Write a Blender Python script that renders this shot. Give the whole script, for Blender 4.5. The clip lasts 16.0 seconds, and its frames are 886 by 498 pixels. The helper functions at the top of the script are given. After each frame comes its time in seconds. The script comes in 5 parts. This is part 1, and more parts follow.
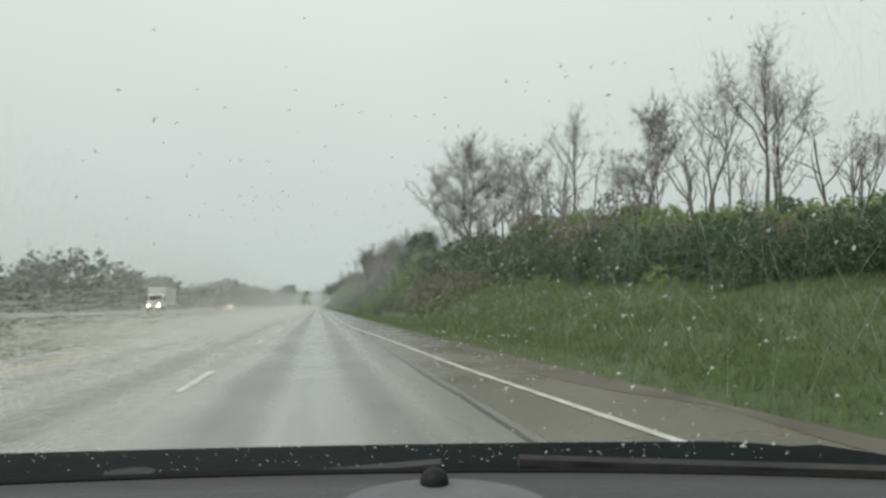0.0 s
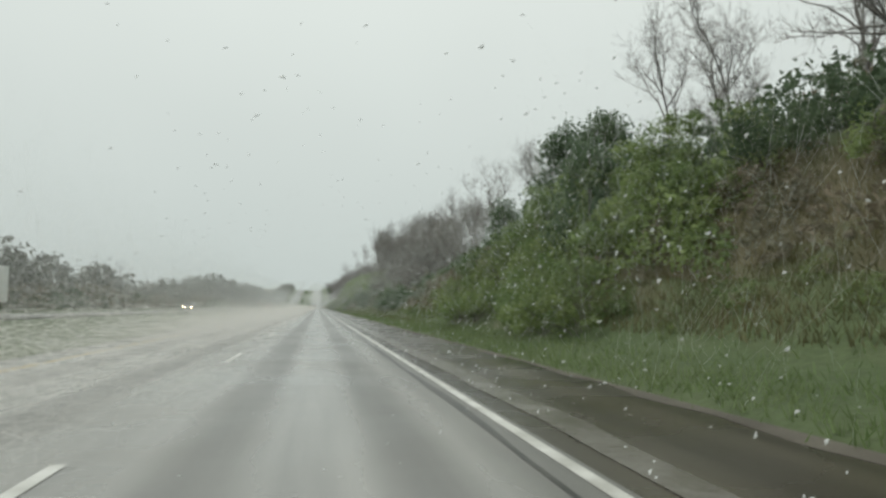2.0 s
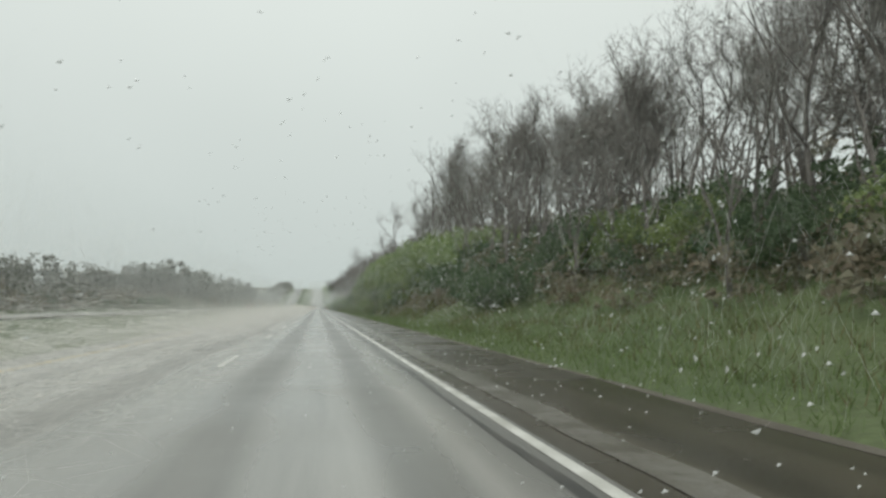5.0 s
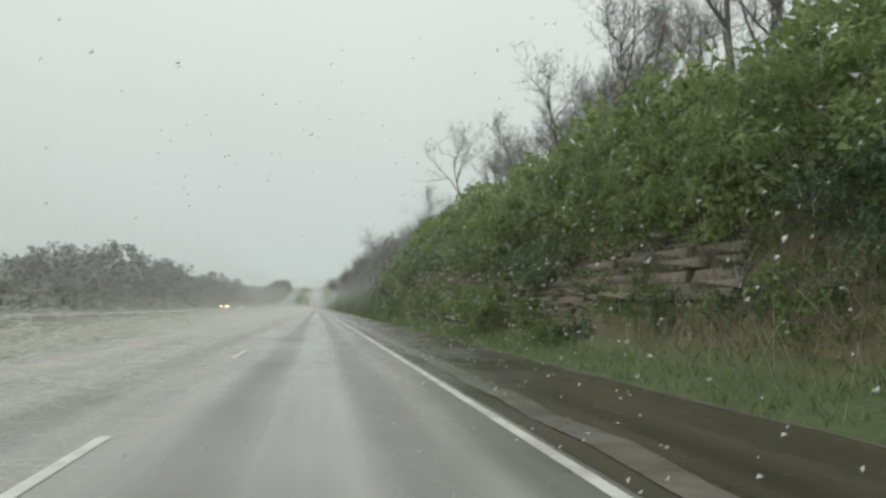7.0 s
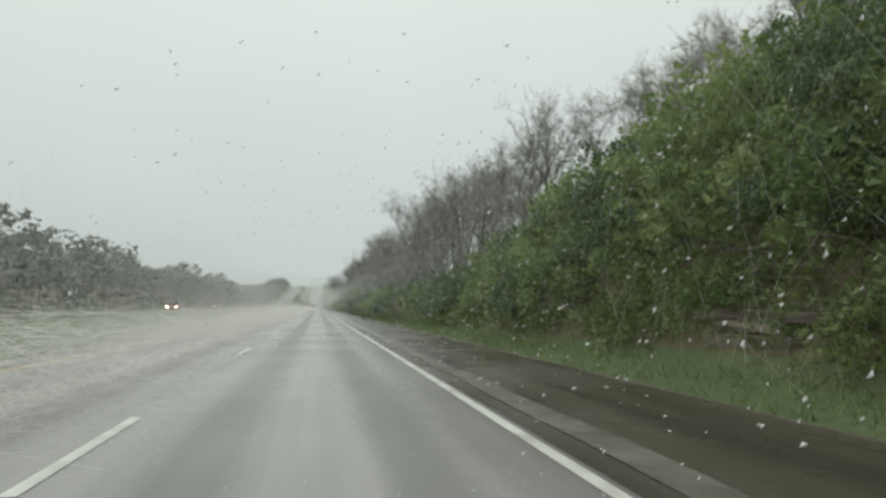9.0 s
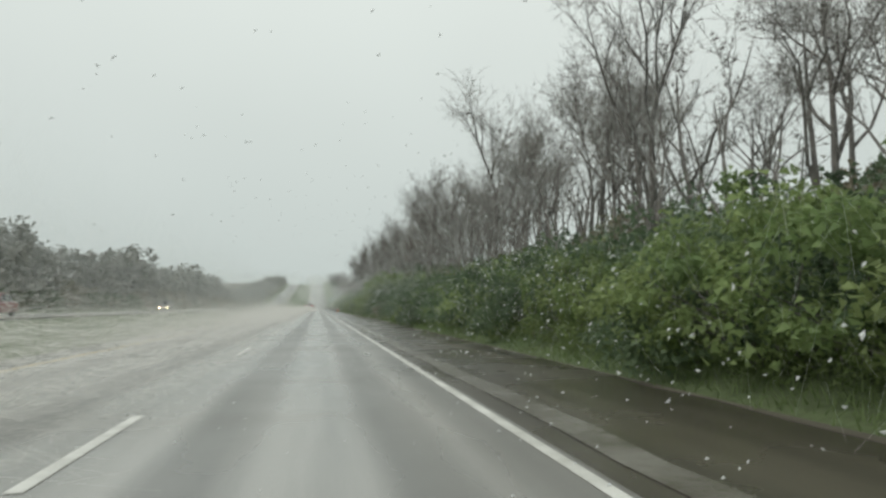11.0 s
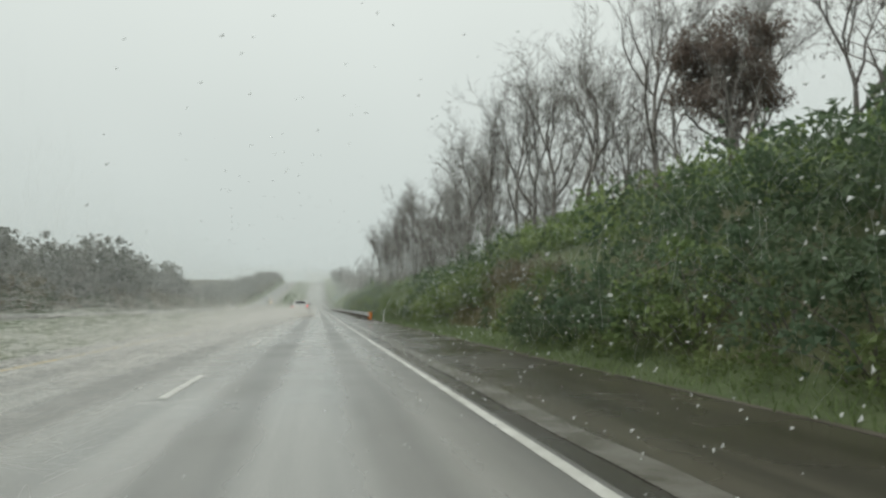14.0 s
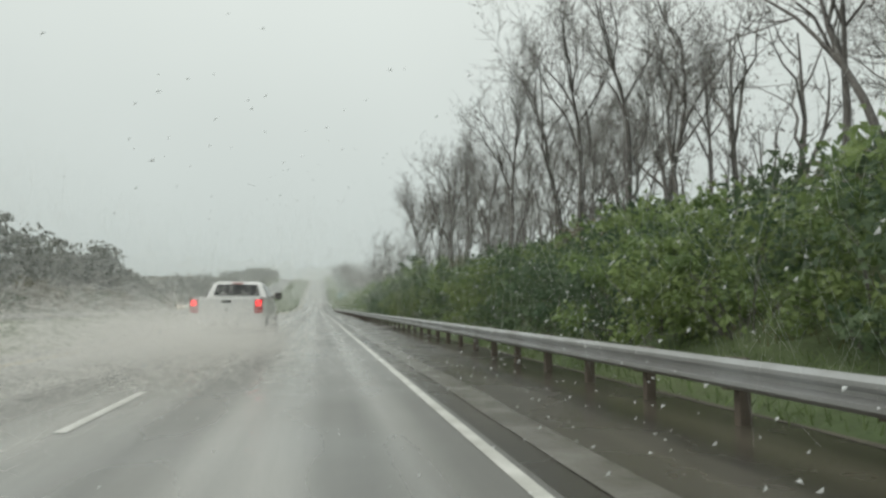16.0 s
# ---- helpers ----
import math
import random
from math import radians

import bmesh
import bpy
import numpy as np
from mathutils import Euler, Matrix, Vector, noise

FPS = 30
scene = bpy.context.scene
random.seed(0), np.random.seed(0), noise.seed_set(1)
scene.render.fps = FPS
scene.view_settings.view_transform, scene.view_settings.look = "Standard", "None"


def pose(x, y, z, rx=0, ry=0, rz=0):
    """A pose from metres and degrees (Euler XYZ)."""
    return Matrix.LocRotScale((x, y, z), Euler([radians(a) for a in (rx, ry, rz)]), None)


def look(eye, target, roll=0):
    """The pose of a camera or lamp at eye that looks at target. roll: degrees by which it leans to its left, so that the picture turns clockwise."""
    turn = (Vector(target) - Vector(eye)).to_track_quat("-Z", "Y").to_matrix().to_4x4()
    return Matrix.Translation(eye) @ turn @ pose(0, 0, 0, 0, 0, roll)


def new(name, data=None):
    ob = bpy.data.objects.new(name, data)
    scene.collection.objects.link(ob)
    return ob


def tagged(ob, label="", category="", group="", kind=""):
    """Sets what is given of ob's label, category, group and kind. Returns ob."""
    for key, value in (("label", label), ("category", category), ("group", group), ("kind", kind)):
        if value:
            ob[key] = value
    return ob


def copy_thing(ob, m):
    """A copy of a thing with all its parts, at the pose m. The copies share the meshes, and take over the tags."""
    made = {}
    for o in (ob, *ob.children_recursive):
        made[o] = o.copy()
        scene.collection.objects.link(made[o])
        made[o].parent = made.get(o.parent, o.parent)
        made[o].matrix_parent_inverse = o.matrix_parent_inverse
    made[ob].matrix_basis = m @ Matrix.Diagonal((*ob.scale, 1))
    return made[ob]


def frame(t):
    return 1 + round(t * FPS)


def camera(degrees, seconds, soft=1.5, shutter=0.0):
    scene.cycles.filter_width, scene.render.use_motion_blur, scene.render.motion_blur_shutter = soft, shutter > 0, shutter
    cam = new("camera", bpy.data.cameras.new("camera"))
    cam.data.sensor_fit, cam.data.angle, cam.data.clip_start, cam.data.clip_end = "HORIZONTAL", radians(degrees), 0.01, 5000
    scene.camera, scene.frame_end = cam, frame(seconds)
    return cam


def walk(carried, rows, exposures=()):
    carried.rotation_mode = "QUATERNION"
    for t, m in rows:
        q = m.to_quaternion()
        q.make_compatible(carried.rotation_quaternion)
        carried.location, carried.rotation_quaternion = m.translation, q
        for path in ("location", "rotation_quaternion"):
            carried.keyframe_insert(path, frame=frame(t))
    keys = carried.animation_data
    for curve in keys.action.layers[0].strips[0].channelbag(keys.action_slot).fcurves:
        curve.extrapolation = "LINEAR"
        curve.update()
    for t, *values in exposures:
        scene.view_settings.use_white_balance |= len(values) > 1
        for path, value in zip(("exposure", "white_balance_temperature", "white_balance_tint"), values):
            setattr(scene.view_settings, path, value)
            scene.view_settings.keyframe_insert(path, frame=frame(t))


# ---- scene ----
# An interstate in rain: right-hand lane, wooded rock-cut bank, median, far carriageway.
# x to the right of the lane's middle, y along the road, z up.

# ---- camera ----
LENS = 67.2
EYE = 1.17
YAW, PITCH = -10.62, 4.94
PATH = [  # seconds, x, y, extra yaw, extra pitch, roll
    (0.0, 0.00, 0.25, 0.0, 0.0, 0.0),
    (0.5, 0.00, 14.29, 0.0, 0.0, 0.0),
    (1.0, 0.00, 28.22, 0.0, 0.0, 0.0),
    (1.5, 0.00, 42.24, 0.0, 0.0, 0.0),
    (2.0, 0.00, 56.35, 0.0, 0.0, 0.0),
    (2.5, 0.00, 70.53, 0.0, 0.0, 0.0),
    (3.0, 0.00, 84.80, 0.0, 0.0, 0.0),
    (3.5, 0.00, 99.14, 0.0, 0.0, 0.0),
    (4.0, 0.00, 113.56, 0.0, 0.0, 0.0),
    (5.0, 0.00, 142.60, 0.0, 0.0, 0.0),
    (6.0, 0.00, 171.92, 0.0, 0.0, 0.0),
    (6.5, 0.00, 186.68, 0.0, 0.0, 0.0),
    (7.0, 0.00, 201.50, 0.0, 0.0, 0.0),
    (7.5, 0.00, 216.38, 0.0, 0.0, 0.0),
    (8.0, 0.00, 231.33, 0.0, 0.0, 0.0),
    (9.0, 0.00, 261.40, 0.0, 0.0, 0.0),
    (10.0, 0.00, 291.71, 0.0, 0.0, 0.0),
    (10.5, 0.00, 306.95, 0.0, 0.0, 0.0),
    (11.0, 0.00, 322.26, 0.0, 0.0, 0.0),
    (11.5, 0.00, 337.62, 0.0, 0.0, 0.0),
    (12.0, 0.02, 353.05, 0.0, 0.0, 0.0),
    (12.5, 0.06, 368.53, 0.0, 0.0, 0.0),
    (13.0, 0.06, 384.08, 0.0, 0.0, 0.0),
    (13.5, 0.06, 399.69, 0.0, 0.0, 0.0),
    (14.0, 0.06, 415.37, 0.0, 0.0, 0.0),
    (14.5, 0.10, 431.30, 0.0, 0.0, 0.0),
    (15.0, 0.21, 447.00, 0.0, 0.0, 0.0),
    (15.5, 0.33, 462.80, 0.0, 0.0, 0.0),
    (16.0, 0.47, 478.60, 0.0, 0.0, 0.0),
]


def road_z(y):
    """The road's height: level, then a sag and a long climb to a far crest."""
    y = np.asarray(y, float)
    a = np.clip(y - 650.0, 0.0, 140.0)
    b = np.clip(y - 790.0, 0.0, 260.0)
    c = np.clip(y - 1050.0, 0.0, 100.0)
    return 0.070 * a * a / 280.0 + 0.070 * b + 0.070 * c - 0.070 * c * c / 200.0


cam = camera(LENS, 16.0, soft=2.8)
walk(cam, [(t, pose(x, y, EYE + float(road_z(y)), 90 + PITCH + dp, roll, YAW + dy)) for t, x, y, dy, dp, roll in PATH],
     exposures=[(0.0, 0.0), (16.0, 0.0)])

# ---- light ----
world = bpy.data.worlds.new("overcast")
scene.world = world
world.use_nodes = True
wn, wl = world.node_tree.nodes, world.node_tree.links
wn.clear()
w_out = wn.new("ShaderNodeOutputWorld")
w_bg = wn.new("ShaderNodeBackground")
w_sky = wn.new("ShaderNodeTexSky")
w_sky.sky_type, w_sky.sun_disc = "NISHITA", False
w_sky.sun_elevation, w_sky.sun_rotation = radians(50), radians(-70)
w_sky.air_density, w_sky.dust_density = 1.0, 6.0
w_geo = wn.new("ShaderNodeTexCoord")
w_sep = wn.new("ShaderNodeSeparateXYZ")
w_noise = wn.new("ShaderNodeTexNoise")
w_noise.inputs["Scale"].default_value, w_noise.inputs["Detail"].default_value = 1.6, 3.0
w_ramp = wn.new("ShaderNodeValToRGB")
w_ramp.color_ramp.elements[0].position, w_ramp.color_ramp.elements[0].color = 0.0, (0.590, 0.662, 0.638, 1)
w_ramp.color_ramp.elements[1].position, w_ramp.color_ramp.elements[1].color = 0.55, (0.858, 0.917, 0.870, 1)
w_cloud = wn.new("ShaderNodeMixRGB")
w_cloud.blend_type = "MULTIPLY"
w_cloud.inputs[0].default_value = 0.16
w_veil = wn.new("ShaderNodeMixRGB")
w_veil.inputs[0].default_value = 0.965
w_gain = wn.new("ShaderNodeMixRGB")
w_gain.blend_type = "MULTIPLY"
w_gain.inputs[0].default_value, w_gain.inputs[2].default_value = 1.0, (0.06, 0.06, 0.06, 1)
wl.new(w_geo.outputs["Generated"], w_sep.inputs[0])
wl.new(w_geo.outputs["Generated"], w_noise.inputs["Vector"])
wl.new(w_sep.outputs["Z"], w_ramp.inputs[0])
wl.new(w_ramp.outputs[0], w_cloud.inputs[1])
wl.new(w_noise.outputs[0], w_cloud.inputs[2])
wl.new(w_sky.outputs[0], w_gain.inputs[1])
wl.new(w_gain.outputs[0], w_veil.inputs[1])
wl.new(w_cloud.outputs[0], w_veil.inputs[2])
wl.new(w_veil.outputs[0], w_bg.inputs[0])
w_bg.inputs[1].default_value = 1.0
wl.new(w_bg.outputs[0], w_out.inputs[0])

sun = new("sun", bpy.data.lights.new("sun", "SUN"))
sun.data.energy, sun.data.angle, sun.data.color = 1.2, radians(40), (1.0, 0.97, 0.92)
sun.matrix_world = look((-60, 20, 80), (0, 40, 0))


# ---- materials ----
def shade(name, colour, rough=0.8, metal=0.0, second=None, scale=3.0, detail=5.0, bump=0.0, bump_scale=20.0, spread=0.0, fine=0.25,
          fine_scale=40.0, coat=0.0, rough_spread=0.0, specular=0.5):
    """A surface of two colours that meet in large patches, with fine grain, relief, and a change of tone from piece to piece (spread)."""
    m = bpy.data.materials.new(name)
    m.use_nodes = True
    n, l = m.node_tree.nodes, m.node_tree.links
    b = n["Principled BSDF"]
    b.inputs["Roughness"].default_value, b.inputs["Metallic"].default_value = rough, metal
    b.inputs["Coat Weight"].default_value = coat
    b.inputs["Specular IOR Level"].default_value = specular
    at = n.new("ShaderNodeTexCoord")
    big = n.new("ShaderNodeTexNoise")
    big.inputs["Scale"].default_value, big.inputs["Detail"].default_value = scale, detail
    l.new(at.outputs["Object"], big.inputs["Vector"])
    ramp = n.new("ShaderNodeValToRGB")
    ramp.color_ramp.elements[0].position, ramp.color_ramp.elements[1].position = 0.36, 0.64
    ramp.color_ramp.elements[0].color = (*colour, 1)
    ramp.color_ramp.elements[1].color = (*(second or colour), 1)
    l.new(big.outputs[0], ramp.inputs[0])
    small = n.new("ShaderNodeTexNoise")
    small.inputs["Scale"].default_value, small.inputs["Detail"].default_value = fine_scale, 3.0
    l.new(at.outputs["Object"], small.inputs["Vector"])
    grain = n.new("ShaderNodeMapRange")
    grain.inputs["To Min"].default_value, grain.inputs["To Max"].default_value = 1.0 - fine, 1.0 + fine
    l.new(small.outputs[0], grain.inputs["Value"])
    tone = n.new("ShaderNodeVectorMath")
    tone.operation = "SCALE"
    l.new(ramp.outputs[0], tone.inputs[0])
    l.new(grain.outputs[0], tone.inputs["Scale"])
    last = tone
    if spread:
        geo, info = n.new("ShaderNodeNewGeometry"), n.new("ShaderNodeObjectInfo")
        both = n.new("ShaderNodeMath")
        both.operation = "ADD"
        l.new(geo.outputs["Random Per Island"], both.inputs[0])
        l.new(info.outputs["Random"], both.inputs[1])
        vary = n.new("ShaderNodeMapRange")
        vary.inputs["From Max"].default_value = 2.0
        vary.inputs["To Min"].default_value, vary.inputs["To Max"].default_value = 1.0 - spread, 1.0 + spread
        l.new(both.outputs[0], vary.inputs["Value"])
        last = n.new("ShaderNodeVectorMath")
        last.operation = "SCALE"
        l.new(tone.outputs[0], last.inputs[0])
        l.new(vary.outputs[0], last.inputs["Scale"])
    l.new(last.outputs[0], b.inputs["Base Color"])
    if rough_spread:
        rr = n.new("ShaderNodeMapRange")
        rr.inputs["To Min"].default_value, rr.inputs["To Max"].default_value = max(0.02, rough - rough_spread), rough + rough_spread
        l.new(big.outputs[0], rr.inputs["Value"])
        l.new(rr.outputs[0], b.inputs["Roughness"])
    if bump:
        rel = n.new("ShaderNodeTexNoise")
        rel.inputs["Scale"].default_value, rel.inputs["Detail"].default_value = bump_scale, 4.0
        l.new(at.outputs["Object"], rel.inputs["Vector"])
        bp = n.new("ShaderNodeBump")
        bp.inputs["Strength"].default_value, bp.inputs["Distance"].default_value = bump, 0.03
        l.new(rel.outputs[0], bp.inputs["Height"])
        l.new(bp.outputs[0], b.inputs["Normal"])
    return m


def leafy(m, share=0.48):
    """Lets light through the leaves of a material."""
    n, l = m.node_tree.nodes, m.node_tree.links
    b, out = n["Principled BSDF"], n["Material Output"]
    thin, mix = n.new("ShaderNodeBsdfTranslucent"), n.new("ShaderNodeMixShader")
    l.new(b.inputs["Base Color"].links[0].from_socket, thin.inputs["Color"])
    mix.inputs[0].default_value = share
    l.new(b.outputs[0], mix.inputs[1])
    l.new(thin.outputs[0], mix.inputs[2])
    l.new(mix.outputs[0], out.inputs["Surface"])
    return m


def glow(name, colour, strength):
    m = bpy.data.materials.new(name)
    m.use_nodes = True
    b = m.node_tree.nodes["Principled BSDF"]
    b.inputs["Base Color"].default_value = (*colour, 1)
    b.inputs["Emission Color"].default_value = (*colour, 1)
    b.inputs["Emission Strength"].default_value = strength
    b.inputs["Roughness"].default_value = 0.2
    return m


def wet_asphalt(name, colour, second, tracks, rough):
    """Wet asphalt: grain, long stains along the road, worn wheel tracks (centres in x), uneven water film."""
    m = bpy.data.materials.new(name)
    m.use_nodes = True
    n, l = m.node_tree.nodes, m.node_tree.links
    b = n["Principled BSDF"]
    at = n.new("ShaderNodeTexCoord")
    stretch = n.new("ShaderNodeMapping")
    stretch.inputs["Scale"].default_value = (1.3, 0.06, 1.0)
    l.new(at.outputs["Object"], stretch.inputs["Vector"])
    streak = n.new("ShaderNodeTexNoise")
    streak.inputs["Scale"].default_value, streak.inputs["Detail"].default_value = 1.6, 6.0
    l.new(stretch.outputs[0], streak.inputs["Vector"])
    patch = n.new("ShaderNodeTexNoise")
    patch.inputs["Scale"].default_value, patch.inputs["Detail"].default_value = 0.35, 5.0
    l.new(at.outputs["Object"], patch.inputs["Vector"])
    grain = n.new("ShaderNodeTexNoise")
    grain.inputs["Scale"].default_value, grain.inputs["Detail"].default_value = 90.0, 2.0
    l.new(at.outputs["Object"], grain.inputs["Vector"])
    ramp = n.new("ShaderNodeValToRGB")
    ramp.color_ramp.elements[0].position, ramp.color_ramp.elements[1].position = 0.35, 0.68
    ramp.color_ramp.elements[0].color, ramp.color_ramp.elements[1].color = (*colour, 1), (*second, 1)
    l.new(streak.outputs[0], ramp.inputs[0])
    mul = n.new("ShaderNodeMapRange")
    mul.inputs["To Min"].default_value, mul.inputs["To Max"].default_value = 0.6, 1.4
    l.new(grain.outputs[0], mul.inputs["Value"])
    tone = n.new("ShaderNodeVectorMath")
    tone.operation = "SCALE"
    l.new(ramp.outputs[0], tone.inputs[0])
    l.new(mul.outputs[0], tone.inputs["Scale"])
    sep = n.new("ShaderNodeSeparateXYZ")
    l.new(at.outputs["Object"], sep.inputs[0])
    worn = None
    for c, wide in tracks:
        d = n.new("ShaderNodeMath")
        d.operation = "SUBTRACT"
        l.new(sep.outputs["X"], d.inputs[0])
        d.inputs[1].default_value = c
        a = n.new("ShaderNodeMath")
        a.operation = "ABSOLUTE"
        l.new(d.outputs[0], a.inputs[0])
        r = n.new("ShaderNodeMapRange")
        r.interpolation_type = "SMOOTHSTEP"
        r.inputs["From Min"].default_value, r.inputs["From Max"].default_value = wide * 0.25, wide
        r.inputs["To Min"].default_value, r.inputs["To Max"].default_value = 1.0, 0.0
        l.new(a.outputs[0], r.inputs["Value"])
        if worn is None:
            worn = r
        else:
            s = n.new("ShaderNodeMath")
            s.operation = "MAXIMUM"
            l.new(worn.outputs[0], s.inputs[0])
            l.new(r.outputs[0], s.inputs[1])
            worn = s
    b.inputs["Specular IOR Level"].default_value = 0.5
    film = n.new("ShaderNodeMapRange")
    film.inputs["From Min"].default_value, film.inputs["From Max"].default_value = 0.3, 0.7
    film.inputs["To Min"].default_value, film.inputs["To Max"].default_value = rough - 0.07, rough + 0.10
    l.new(patch.outputs[0], film.inputs["Value"])
    if worn is not None:
        dark = n.new("ShaderNodeMapRange")
        dark.inputs["To Min"].default_value, dark.inputs["To Max"].default_value = 1.0, 0.66
        l.new(worn.outputs[0], dark.inputs["Value"])
        tone2 = n.new("ShaderNodeVectorMath")
        tone2.operation = "SCALE"
        l.new(tone.outputs[0], tone2.inputs[0])
        l.new(dark.outputs[0], tone2.inputs["Scale"])
        tone = tone2
        add = n.new("ShaderNodeMath")
        add.operation = "MULTIPLY_ADD"
        l.new(worn.outputs[0], add.inputs[0])
        add.inputs[1].default_value = 0.10
        l.new(film.outputs[0], add.inputs[2])
        film = add
    l.new(tone.outputs[0], b.inputs["Base Color"])
    l.new(film.outputs[0], b.inputs["Roughness"])
    bp = n.new("ShaderNodeBump")
    bp.inputs["Strength"].default_value, bp.inputs["Distance"].default_value = 0.10, 0.01
    l.new(grain.outputs[0], bp.inputs["Height"])
    l.new(bp.outputs[0], b.inputs["Normal"])
    return m


ASPHALT = wet_asphalt("wet_asphalt", (0.225, 0.225, 0.208), (0.320, 0.316, 0.292), ((-0.85, 0.55), (0.75, 0.5), (1.85, 0.75), (-4.6, 0.6), (-2.9, 0.6)), 0.22)
SHOULDER = wet_asphalt("wet_shoulder_asphalt", (0.046, 0.042, 0.034), (0.100, 0.090, 0.070), (), 0.25)


def silted(m):
    """Washes pale silt over the shoulder beside the slip lane's end, with a ragged outline."""
    n, l = m.node_tree.nodes, m.node_tree.links
    b = n["Principled BSDF"]
    dark = b.inputs["Base Color"].links[0].from_socket
    at, sep, far, near, add, k, mix = (n.new("ShaderNode" + s) for s in ("TexCoord", "SeparateXYZ", "Mapping", "TexNoise", "Math", "MapRange", "MixRGB"))
    l.new(at.outputs["Object"], sep.inputs[0])
    far.inputs["Scale"].default_value = (1.0, 0.16, 1.0)
    l.new(at.outputs["Object"], far.inputs["Vector"])
    near.inputs["Scale"].default_value, near.inputs["Detail"].default_value = 1.1, 6.0
    l.new(far.outputs[0], near.inputs["Vector"])
    add.operation = "MULTIPLY_ADD"
    l.new(near.outputs[0], add.inputs[0])
    add.inputs[1].default_value = 50.0
    l.new(sep.outputs["Y"], add.inputs[2])
    k.inputs["From Min"].default_value, k.inputs["From Max"].default_value = 40.0, 72.0
    k.inputs["To Min"].default_value, k.inputs["To Max"].default_value = 1.0, 0.0
    l.new(add.outputs[0], k.inputs["Value"])
    l.new(k.outputs[0], mix.inputs[0])
    l.new(dark, mix.inputs[1])
    mix.inputs[2].default_value = (0.150, 0.137, 0.110, 1)
    l.new(mix.outputs[0], b.inputs["Base Color"])
    return m


SHOULDER = silted(SHOULDER)
FAR_ASPHALT = wet_asphalt("far_asphalt", (0.10, 0.10, 0.095), (0.14, 0.14, 0.13), (), 0.3)
PAINT = shade("road_paint", (0.70, 0.70, 0.66), 0.35, second=(0.46, 0.46, 0.42), scale=2.0, fine_scale=60, fine=0.25)
YELLOW = shade("yellow_road_paint", (0.60, 0.42, 0.08), 0.4, second=(0.45, 0.33, 0.10), scale=2.0)
SEAM = shade("bitumen_seam", (0.040, 0.040, 0.038), 0.3, second=(0.075, 0.072, 0.066), scale=1.5)
RUMBLE = shade("worn_strip", (0.215, 0.207, 0.188), 0.24, second=(0.120, 0.112, 0.095), scale=1.2, bump=0.3, bump_scale=6)
SILT = shade("washed_grit", (0.128, 0.115, 0.092), 0.6, second=(0.080, 0.070, 0.055), scale=0.9, detail=8, bump=0.5, bump_scale=30, fine=0.4, fine_scale=25)
ROCK = shade("limestone", (0.211, 0.182, 0.143), 0.8, second=(0.128, 0.113, 0.087), scale=0.9, bump=0.8, bump_scale=7, spread=0.25, fine=0.35, fine_scale=14)
BARK = shade("wet_bark", (0.122, 0.114, 0.104), 0.85, second=(0.194, 0.182, 0.167), scale=2.5, bump=0.8, bump_scale=12, spread=0.3)
SEAL = shade("rubber_seal", (0.005, 0.005, 0.005), 0.8, fine=0.2, specular=0.1)
TWIG = shade("twigs", (0.211, 0.203, 0.189), 0.9, second=(0.270, 0.259, 0.241), scale=1.2, spread=0.35)
LEAF = leafy(shade("spring_leaf", (0.153, 0.222, 0.088), 0.55, second=(0.251, 0.316, 0.127), scale=0.6, spread=0.36, fine=0.2, specular=0.25))
LEAF_DARK = leafy(shade("evergreen_leaf", (0.092, 0.143, 0.084), 0.55, second=(0.145, 0.198, 0.112), scale=0.6, spread=0.36, fine=0.2, specular=0.25))
LEAF_RUST = leafy(shade("withered_leaf", (0.225, 0.189, 0.138), 0.7, second=(0.191, 0.193, 0.138), scale=0.8, spread=0.4))
LEAF_OAK = leafy(shade("withered_oak_leaf", (0.170, 0.135, 0.116), 0.7, second=(0.230, 0.188, 0.160), scale=0.5, spread=0.4))
# budding twigs of the far woods, lightened to hold haze in the colour
LEAF_GREY = leafy(shade("budding_twig_mass", (0.200, 0.210, 0.188), 0.95, second=(0.260, 0.262, 0.232), scale=0.3, spread=0.14, specular=0.1), 0.3)
BLADE = leafy(shade("grass_blade", (0.168, 0.232, 0.097), 0.6, second=(0.181, 0.231, 0.106), scale=0.4, spread=0.45, specular=0.25))
BLADE_DRY = leafy(shade("dry_grass_blade", (0.213, 0.189, 0.100), 0.7, second=(0.143, 0.152, 0.071), scale=0.5, spread=0.4, specular=0.25))
STEEL = shade("galvanised_steel", (0.50, 0.51, 0.51), 0.42, metal=0.75, second=(0.38, 0.38, 0.37), scale=1.2, fine=0.15, rough_spread=0.1)
POST_WOOD = shade("weathered_post", (0.16, 0.13, 0.10), 0.8, second=(0.10, 0.085, 0.07), scale=4, bump=0.4)
ORANGE = shade("orange_sheeting", (0.90, 0.26, 0.03), 0.35, second=(0.80, 0.22, 0.03), scale=3, fine=0.08)
SIGN_WHITE = shade("white_sheeting", (0.74, 0.75, 0.73), 0.4, second=(0.66, 0.67, 0.65), scale=2, fine=0.06)
SIGN_GREEN = shade("green_sheeting", (0.02, 0.22, 0.15), 0.4, second=(0.02, 0.18, 0.12), scale=2, fine=0.06)
SIGN_GREY = shade("faded_legend", (0.42, 0.43, 0.42), 0.5, fine=0.1)
SIGN_BLACK = shade("black_legend", (0.03, 0.03, 0.03), 0.5, fine=0.05)
WHITE_PAINT = shade("white_car_paint", (0.80, 0.80, 0.79), 0.28, second=(0.70, 0.70, 0.68), scale=1.2, fine=0.04, coat=0.6)
